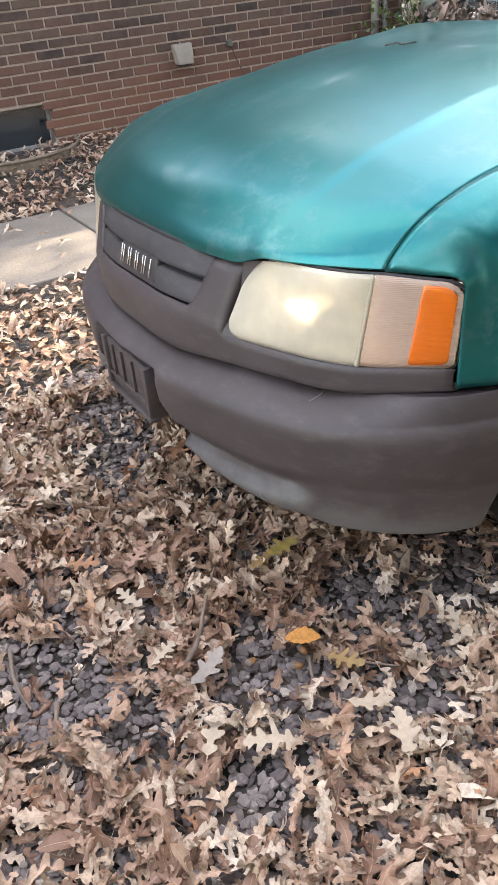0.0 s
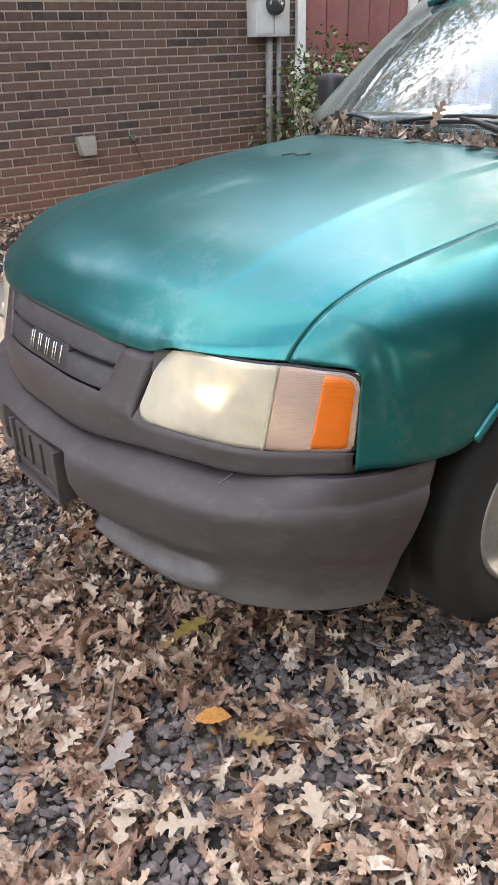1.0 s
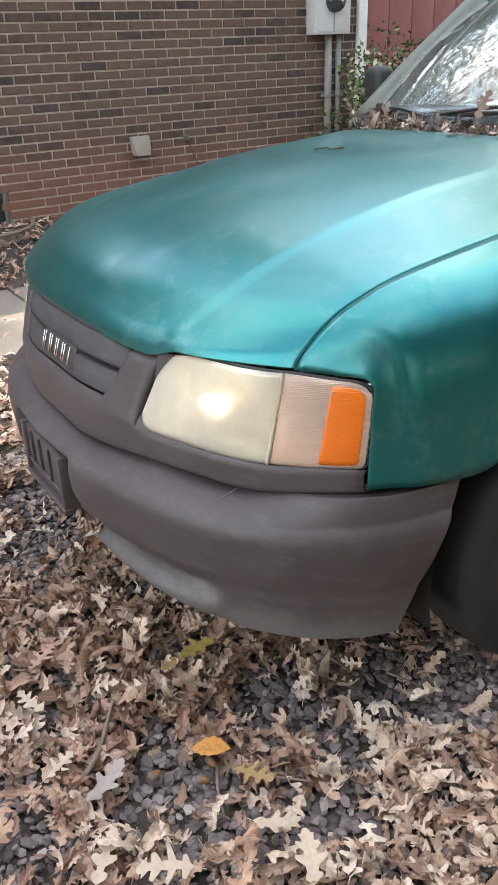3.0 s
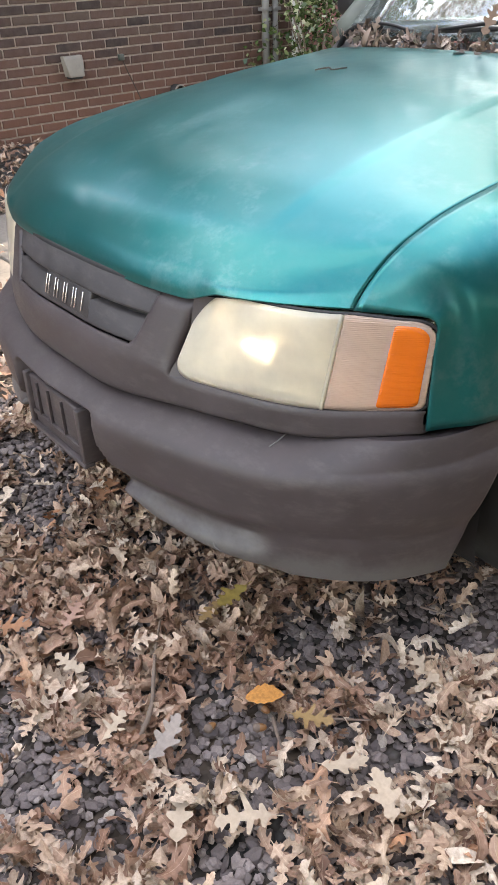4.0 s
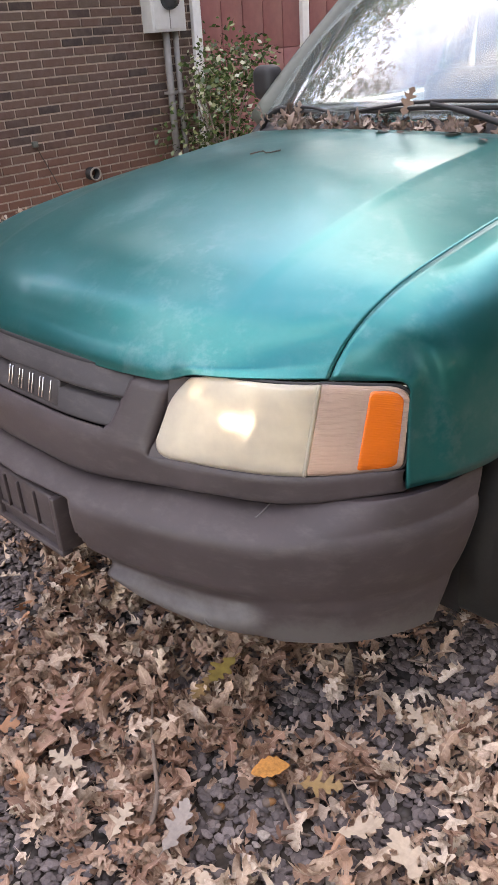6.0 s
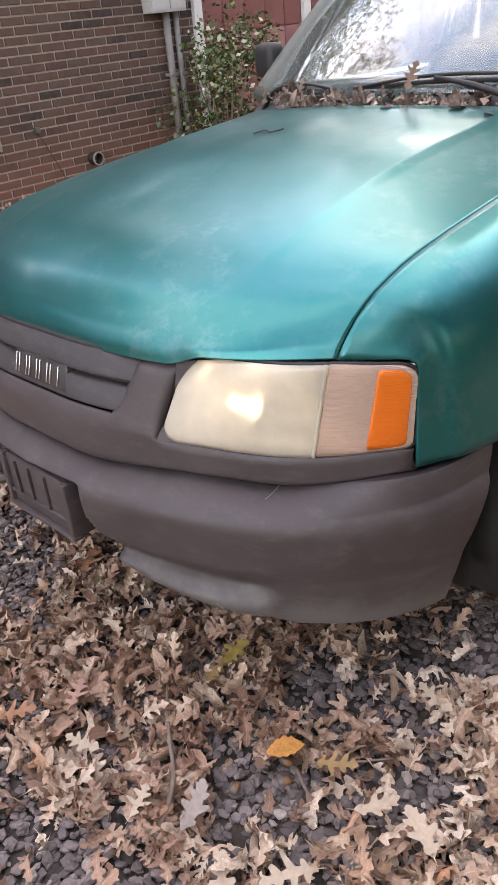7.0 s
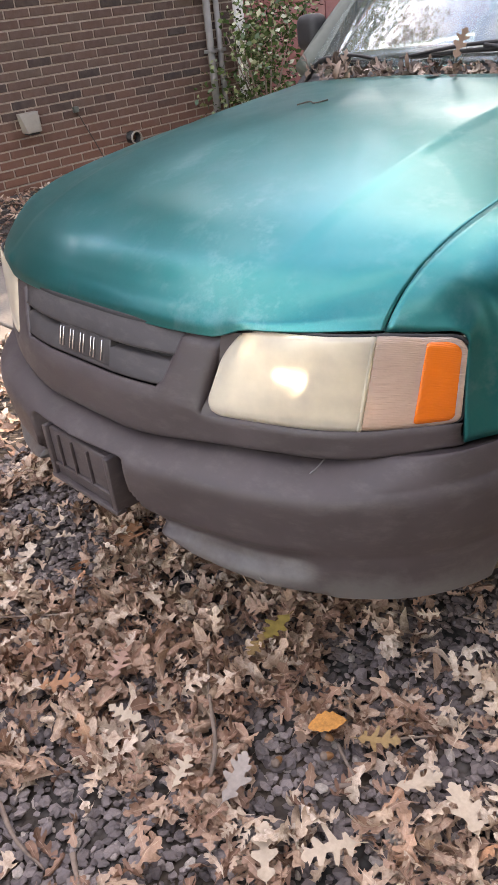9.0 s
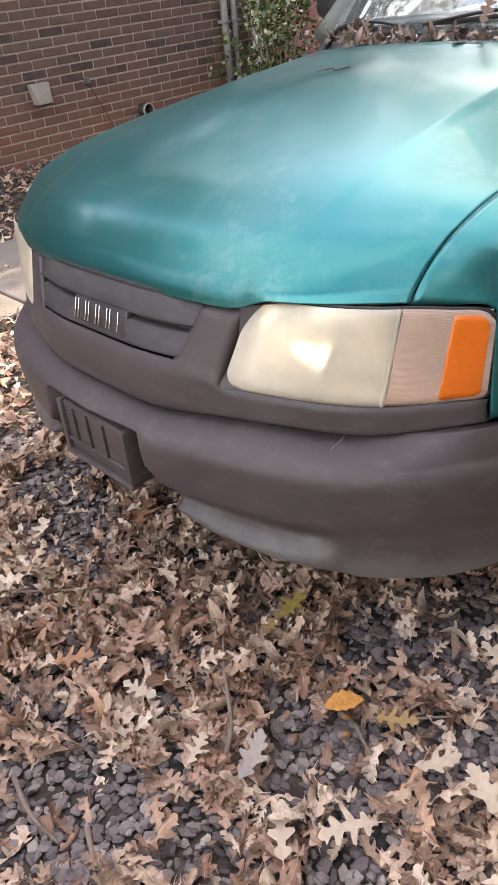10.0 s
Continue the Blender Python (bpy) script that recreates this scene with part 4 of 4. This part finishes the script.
def oak_leaf(r, strength=1.0, pairs=0):
    """An oak leaf lying along y, unit long, with deep bays between blunt lobes. Returns points, faces and 0 (rib) to 1 (rim)."""
    pairs = pairs or r.choice((2, 3, 3))
    wide, sinus, stem = r.uniform(0.24, 0.36), r.uniform(0.04, 0.1), r.uniform(0.1, 0.2)
    start, turn = -0.5 + stem, r.uniform(-0.1, 0.2)
    step = (0.3 - start) / pairs
    rows = [(-0.5, 0.006, 0.006, 0.0), (start - 0.01, 0.009, 0.009, 0.0)]
    for k in range(pairs):
        env = (0.62, 1.0, 0.86)[k] if pairs == 3 else (0.8, 1.0)[k]
        a, b = wide * env * r.uniform(0.65, 1.15), wide * env * r.uniform(0.65, 1.15)
        y = start + k * step + r.uniform(-0.015, 0.015)
        low = sinus * (0.5 + 0.6 * env)
        q = r.uniform(0.55, 1.0)
        sweep = turn + 0.25 + 0.3 * k / pairs
        for u, w in ((0.02, 0.0), (0.13, 0.5), (0.24, 0.88), (0.38, 1.0), (0.52, 0.86), (0.64, 0.92), (0.76, 0.55), (0.9, 0.04)):
            rows.append((y + (0.42 + (u - 0.42) * q) * step, low + (a - low) * w, low + (b - low) * w, sweep))
    t = wide * r.uniform(0.42, 0.62)
    rows += [(0.31, sinus, sinus, 0.3), (0.34, t * 0.9, t * 0.8, 0.5), (0.38, t, t * 0.9, 0.3), (0.42, t * 0.5, t * 0.5, 0.1), (0.46, t * 0.5, t * 0.45, 0.05), (0.5, 0.02, 0.02, 0.0)]
    pts, faces, rim = [], [], []
    for y, a, b, s in rows:
        pts += [(-a, y + s * a), (-a * 0.45, y + s * a * 0.45), (0, y), (b * 0.45, y + s * b * 0.45), (b, y + s * b)]
        rim += [1.0, 0.5, 0.0, 0.5, 1.0]
    for k in range(len(rows) - 1):
        for c in range(4):
            a = 5 * k + c
            faces.append((a, a + 1, a + 6, a + 5))
    return curl(pts, r, strength), faces, np.array(rim)


def plain_leaf(r, segs=9, strength=1.0, whole=False):
    """An unlobed or broken leaf, three points a row."""
    wide, pts, faces = r.uniform(0.14, 0.26), [], []
    lobes, deep = r.choice((3, 4)), r.uniform(0.35, 0.9)
    if whole:
        wide, lobes, deep = 0.36, 5, 0.78
    for k in range(segs):
        t = k / (segs - 1)
        w = max(0.006, wide * math.sin(math.pi * min(1.0, t + 0.02)) ** 0.8 * (deep + (1 - deep) * abs(math.sin(math.pi * lobes * t))))
        pts += [(-w, t - 0.5), (0, t - 0.5), (w, t - 0.5)]
    for k in range(segs - 1):
        a = 3 * k
        faces += [(a, a + 1, a + 4, a + 3), (a + 1, a + 2, a + 5, a + 4)]
    return curl(pts, r, strength), faces, np.tile((1.0, 0.0, 1.0), segs)


def turns(rs, n, tilt):
    """Random turns as n matrices: any heading, a small tilt."""
    h, a, b = rs.uniform(0, 2 * np.pi, n), rs.normal(0, tilt, n), rs.normal(0, tilt, n)
    ch, sh, ca, sa, cb, sb = np.cos(h), np.sin(h), np.cos(a), np.sin(a), np.cos(b), np.sin(b)
    o, i = np.zeros(n), np.ones(n)
    rz = np.array([[ch, -sh, o], [sh, ch, o], [o, o, i]]).transpose(2, 0, 1)
    rx = np.array([[i, o, o], [o, ca, -sa], [o, sa, ca]]).transpose(2, 0, 1)
    ry = np.array([[cb, o, sb], [o, i, o], [-sb, o, cb]]).transpose(2, 0, 1)
    return rz @ rx @ ry


def strew(shapes, places, sizes, tilt, seed, flat=None):
    """One mesh of many copies of the shapes at the places."""
    rs = np.random.RandomState(seed)
    places, sizes = np.asarray(places, float), np.asarray(sizes, float)
    which = rs.randint(0, len(shapes), len(places))
    rot = turns(rs, len(places), tilt)
    verts, loops, counts, rims, base = [], [], [], [], 0
    for k, shape in enumerate(shapes):
        at = np.nonzero(which == k)[0]
        if not len(at):
            continue
        v, f = np.asarray(shape[0], float), np.asarray(shape[1], int)
        w = np.einsum("nij,vj->nvi", rot[at], v) * sizes[at, None, None]
        if flat is not None:
            w[..., 2] -= w[..., 2].min(1)[:, None] * flat
            rims.append(np.tile(shape[2], len(at)))
        verts.append((w + places[at, None]).reshape(-1, 3))
        loops.append((f[None] + base + (np.arange(len(at)) * len(v))[:, None, None]).ravel())
        counts.append(np.full(len(at) * len(f), f.shape[1]))
        base += len(at) * len(v)
    verts, loops, counts = np.vstack(verts), np.concatenate(loops), np.concatenate(counts)
    me = bpy.data.meshes.new("strewn")
    me.vertices.add(len(verts))
    me.vertices.foreach_set("co", verts.ravel())
    me.loops.add(len(loops))
    me.loops.foreach_set("vertex_index", loops)
    me.polygons.add(len(counts))
    me.polygons.foreach_set("loop_start", np.concatenate([[0], np.cumsum(counts)[:-1]]))
    me.update(calc_edges=True)
    if flat is None:
        me.shade_flat()
    else:
        me.shade_smooth()
        me.attributes.new("edge", 'FLOAT', 'POINT').data.foreach_set("value", np.concatenate(rims))
    return me


BARE = [(0.664, 0.104, 0.11), (0.6, 0.15, 0.07), (0.718, -0.199, 0.1), (0.76, -0.14, 0.1), (0.428, -0.572, 0.15), (0.124, 0.059, 0.07), (-0.21, -0.128, 0.13), (-0.3, -0.02, 0.12),
        (0.611, -0.121, 0.07), (0.972, 0.078, 0.08), (0.744, 0.372, 0.14), (0.86, 0.5, 0.17), (0.62, 0.4, 0.12), (0.829, -0.082, 0.06), (0.7, -0.44, 0.09), (0.306, -0.447, 0.06), (0.55, -0.5, 0.12), (0.84, 0.17, 0.07), (0.95, -0.3, 0.1),
        (-0.5, 0.0, 0.15), (0.16, -0.33, 0.06), (0.56, -0.33, 0.05)]


def litter_places(rs, n, x0, x1, y0, y1, bare=True):
    out = []
    while len(out) < n:
        x, y = rs.uniform(x0, x1), rs.uniform(y0, y1)
        if bare:
            keep = 1.0
            for bx, by, br in BARE:
                d = math.hypot(x - bx, y - by) / br
                keep = min(keep, 0.1 + 0.9 * float(smooth(d, 0.6, 1.15)))
            keep *= 0.55 + 0.45 * float(smooth(noise.noise((x * 5, y * 5, 3.0)), -0.35, 0.05))
            if rs.uniform() > keep:
                continue
        out.append((x, y))
    return out


def on_path(x):
    return -2.95 < x < -1.86


lr = random.Random(21)
LEAVES = [oak_leaf(lr, 1.3) for _ in range(44)] + [plain_leaf(lr, 9) for _ in range(4)]
FLAT_LEAVES = [plain_leaf(lr, 19, 0.3, True), oak_leaf(lr, 0.35, 3), oak_leaf(lr, 0.4, 3), oak_leaf(lr, 0.3, 3)]
SMALL_LEAVES = [plain_leaf(lr, 11) for _ in range(12)]
rs = np.random.RandomState(4)
near = litter_places(rs, 7200, -0.75, 1.3, -0.85, 0.95)
near = np.array([(x, y, 0.012 + 0.04 * rs.uniform() ** 1.3) for x, y in near])
tagged(part("leaf_litter", strew(LEAVES, near, 0.042 + 0.06 * rs.uniform(0, 1, len(near)) ** 1.3, 0.48, 5, 0.5), LEAF), "dry brown oak leaves covering the gravel", "leaves", kind="stuff")
far = [p for p in litter_places(rs, 3200, -1.6, 2.4, -1.6, 1.8, False) if not (-0.75 < p[0] < 1.3 and -0.85 < p[1] < 0.95)] + litter_places(rs, 2200, 2.0, 6.0, -5.0, 5.0, False) + litter_places(rs, 2500, -4.0, 2.5, -5.0, -1.4, False) + [p for p in litter_places(rs, 16000, -4.1, -0.9, -2.0, 7.0, False) if not on_path(p[0]) or rs.uniform() < 0.03]
far = np.array([(x, y, ground_z(x) + (0.05 if on_path(x) else 0.01) + 0.03 * rs.uniform()) for x, y in far])
tagged(part("leaf_litter", strew(SMALL_LEAVES, far, rs.uniform(0.045, 0.085, len(far)), 0.35, 6, 0.6), LEAF), "dry leaves drifted between path and house wall", "leaves", kind="stuff")


def stones(r, n):
    out = []
    for _ in range(n):
        bm = bmesh.new()
        bmesh.ops.create_icosphere(bm, subdivisions=1, radius=0.5)
        sx, sy, sz = r.uniform(0.85, 1.35), r.uniform(0.7, 1.1), r.uniform(0.3, 0.6)
        v = np.array([(q.co.x * sx * r.uniform(0.75, 1.2), q.co.y * sy * r.uniform(0.75, 1.2), q.co.z * sz * r.uniform(0.8, 1.2)) for q in bm.verts])
        out.append((v, [tuple(q.index for q in f.verts) for f in bm.faces]))
        bm.free()
    return out


count = 27000
sp = np.stack([rs.uniform(-0.9, 1.7, count), rs.uniform(-1.0, 1.1, count), rs.uniform(0.0, 0.014, count)], 1)
tagged(part("gravel", strew(stones(lr, 12), sp, 0.013 + 0.02 * rs.uniform(0, 1, count) ** 1.5, 0.3, 8), STONE), "dark grey crushed stone gravel", "gravel", kind="stuff")
cowl_places = []
for _ in range(150):
    x = lr.uniform(-0.4, 0.62)
    back = lr.uniform(0.15, 0.95)
    y0, y1 = 1.1 + 0.17 * (x / 0.68) ** 2, 1.23 + 0.25 * (x / 0.69) ** 2
    cowl_places.append((x, y0 + (y1 - y0) * back, 1.058 + lr.uniform(0.0, 0.034)))
cowl_leaves = tagged(part("cowl_leaf_pile", strew(LEAVES, np.array(cowl_places), rs.uniform(0.045, 0.09, 150), 0.8, 9, 0.0), WET_LEAF), "brown leaves piled against the windscreen wipers", "leaves", kind="stuff")


def lone_leaf(name, label, at, size, turn, material, shape=0, lift=0.07):
    v, f, _ = FLAT_LEAVES[shape % 4]
    m = as_mesh(name, v * size, f, smooth=True)
    m.materials.append(material)
    ob = new(name, m)
    ob.matrix_world = pose(at[0], at[1], lift, 6, -5, turn)
    return tagged(ob, label, "leaf")


lone_leaf("leaf", "bright orange fallen oak leaf on gravel", (0.712, -0.057), 0.078, -41, ORANGE_LEAF, 0, 0.070)
lone_leaf("leaf", "yellow-green fallen oak leaf near the bumper", (0.463, 0.060), 0.115, 190, YELLOW_LEAF, 3, 0.088)
lone_leaf("leaf", "large grey-brown lobed oak leaf lying flat", (0.675, -0.271), 0.12, 20, GREY_LEAF, 3, 0.070)
lone_leaf("leaf", "large pale tan oak leaf lying flat", (0.815, -0.335), 0.115, 46, PALE_LEAF, 2, 0.070)
lone_leaf("leaf", "curled orange-brown leaf on litter", (0.202, -0.371), 0.11, -40, ORANGE_BROWN, 1, 0.070)
lone_leaf("leaf", "big rusty brown leaf under the bumper", (-0.118, 0.060), 0.15, 35, ORANGE_BROWN, 1, 0.055)
lone_leaf("leaf", "yellow-brown oak leaf beside the green one", (0.457, 0.002), 0.09, 200, AMBER_LEAF, 2, 0.070)
lone_leaf("leaf", "pinkish brown oak leaf lying flat on litter", (0.269, -0.248), 0.09, 30, BROWN_PINK, 1, 0.070)
lone_leaf("leaf", "pale tan oak leaf with blunt lobes", (1.021, -0.041), 0.115, 60, PALE_LEAF, 3, 0.070)
lone_leaf("leaf", "pale tan oak leaf with blunt lobes", (0.890, -0.242), 0.12, 150, PALE_LEAF, 1, 0.070)
lone_leaf("leaf", "pale tan oak leaf with blunt lobes", (0.874, 0.232), 0.1, 80, PALE_LEAF, 2, 0.070)
lone_leaf("leaf", "pale tan oak leaf with blunt lobes", (0.922, -0.053), 0.1, -40, PALE_LEAF, 3, 0.070)
lone_leaf("leaf", "pale tan oak leaf with blunt lobes", (0.584, -0.330), 0.085, 20, PALE_LEAF, 1, 0.070)
lone_leaf("leaf", "pale tan oak leaf with blunt lobes", (0.392, -0.315), 0.09, 110, PALE_LEAF, 2, 0.070)
lone_leaf("leaf", "brown oak leaf under the orange one", (0.678, -0.081), 0.1, 200, BROWN_LEAF, 3, 0.050)
lone_leaf("leaf", "yellow-brown oak leaf beside a twig", (0.806, -0.029), 0.1, -60, AMBER_LEAF, 1, 0.070)
wedged = lone_leaf("leaf", "brown leaf wedged upright behind the wiper arm", (0.17, 1.17), 0.085, 100, BROWN_LEAF, 2)
wedged.matrix_world = pose(0.182, 1.14, 1.145, 70, 20, 30)


def twig(points, r, label):
    ob = tagged(part("twig", tube(spline(points, 14), [r * (1.1 - 0.05 * k) for k in range(14)], 7), BARK), label, "twig")
    return ob


twig([(0.653, -0.347, 0.05), (0.601, -0.257, 0.065), (0.526, -0.198, 0.066), (0.46, -0.15, 0.062), (0.398, -0.097, 0.06)], 0.0055, "long crooked twig lying on the leaves")
twig([(0.808, -0.133, 0.04), (0.83, -0.118, 0.045), (0.852, -0.102, 0.04)], 0.005, "short pale twig on gravel")
twig([(0.747, -0.066, 0.04), (0.79, -0.09, 0.045), (0.841, -0.107, 0.035)], 0.004, "thin brown twig on gravel")
twig([(0.77, -0.045, 0.05), (0.82, 0.0, 0.055), (0.88, 0.07, 0.05)], 0.004, "thin brown twig across the leaves")
twig([(0.605, 0.292, 0.05), (0.65, 0.31, 0.05), (0.705, 0.322, 0.045)], 0.003, "thin pale twig under the bumper")
twig([(0.733, 0.388, 0.04), (0.77, 0.405, 0.04), (0.802, 0.422, 0.035)], 0.0028, "thin straight twig beside the tyre")
twig([(0.347, -0.594, 0.035), (0.44, -0.61, 0.035), (0.526, -0.602, 0.03)], 0.005, "pale forked twig on gravel")
twig([(0.542, -0.552, 0.035), (0.57, -0.565, 0.03), (0.61, -0.58, 0.03)], 0.006, "short stubby stick on gravel")
twig([(-0.12, -0.35, 0.05), (0.0, -0.24, 0.055), (0.08, -0.15, 0.05)], 0.003, "thin pale twig on the leaf litter")


def on_hood(x, y, up=0.003):
    flat = HOOD.reshape(-1, 3)
    k = np.argsort(np.hypot(flat[:, 0] - x, flat[:, 1] - y))[0]
    return truck.matrix_world @ Vector((x, y, flat[k, 2] + up))


tagged(part("twig", tube(spline([tuple(on_hood(x, y)) for x, y in ((-0.085, 0.77), (-0.062, 0.795), (-0.045, 0.793), (-0.02, 0.82))], 10), 0.002, 6), TWIG_DARK), "small dark twig lying on the hood", "twig")


for x, y, size, turn in ((-0.277, 1.09, 0.03, 40), (0.13, 1.06, 0.045, 80), (0.2, 1.05, 0.03, 10), (0.33, 1.09, 0.05, 140), (0.43, 1.07, 0.035, 60)):
    bit = lone_leaf("leaf_crumb", "small dark crumb of leaf on the hood", (x, y), size, turn, TWIG_DARK, 0)
    bit.matrix_world = Matrix.Translation(on_hood(x, y, 0.006)) @ pose(0, 0, 0, 4, 8, turn)


def acorn(at, turn):
    prof = [(-0.012, 0.0), (-0.011, 0.005), (-0.004, 0.008), (0.004, 0.008), (0.011, 0.005), (0.014, 0.0)]
    body = part("acorn", lathe(prof, (0, 0, 0), 12), ACORN)
    body.matrix_world = pose(at[0], at[1], 0.035, 0, 10, turn)
    part("cap", lathe([(-0.015, 0.0), (-0.014, 0.006), (-0.008, 0.0095), (-0.003, 0.009)], (0, 0, 0), 12), BARK, body)
    return tagged(body, "small brown acorn lying on gravel", "acorn", "acorns")


for at, turn in (((0.475, -0.111), 20), ((0.681, -0.17), 100), ((0.745, -0.097), 60), ((0.716, -0.062), 10), ((0.781, 0.084), 170)):
    acorn(at, turn)

# bricks
bm = box((0, -(BL - JOINT) / 2, -(BH - JOINT) / 2), (0.02, (BL - JOINT) / 2, (BH - JOINT) / 2), 0.003, 1)
brick_me = bpy.data.meshes.new("brick")
bm.to_mesh(brick_me)
bm.free()
brick_me.materials.append(BRICK)
spare_verts, spare_faces = [], []
brick_v = np.array([v.co[:] for v in brick_me.vertices])
brick_f = [tuple(p.vertices) for p in brick_me.polygons]
for row in range(-3, 40):
    for k in range(-14, 42):
        y = 1.715 + BL / 2 + (k - 28) * BL + (BL / 2 if row % 2 else 0)
        z = 0.983 + (row - 14) * BH
        y0, y1 = y - BL / 2, min(y + BL / 2, 4.352)
        if WIN[2] - 0.03 < z < WIN[3] + 0.03:
            if y0 < WIN[1] < y1:
                y0 = WIN[1]
            elif y0 < WIN[0] < y1:
                y1 = WIN[0]
            elif WIN[0] <= y0 and y1 <= WIN[1]:
                continue
        if y1 - y0 < 0.03:
            continue
        at = np.array((WALL_X - 0.016 + random.uniform(-0.0015, 0.0015), (y0 + y1) / 2, z))
        if 1.1 < y < 4.2 and 0.2 < z < 1.45:
            ob = new("brick", brick_me)
            ob.location = at
            ob.parent = wall
        else:
            n = len(spare_verts)
            spare_verts += [tuple(v) for v in brick_v * (1, (y1 - y0 - JOINT) / (BL - JOINT), 1) + at]
            spare_faces += [tuple(q + n for q in f) for f in brick_f]
tagged(part("brick_courses", as_mesh("bricks", spare_verts, spare_faces, False), BRICK_FAR, wall), kind="stuff")
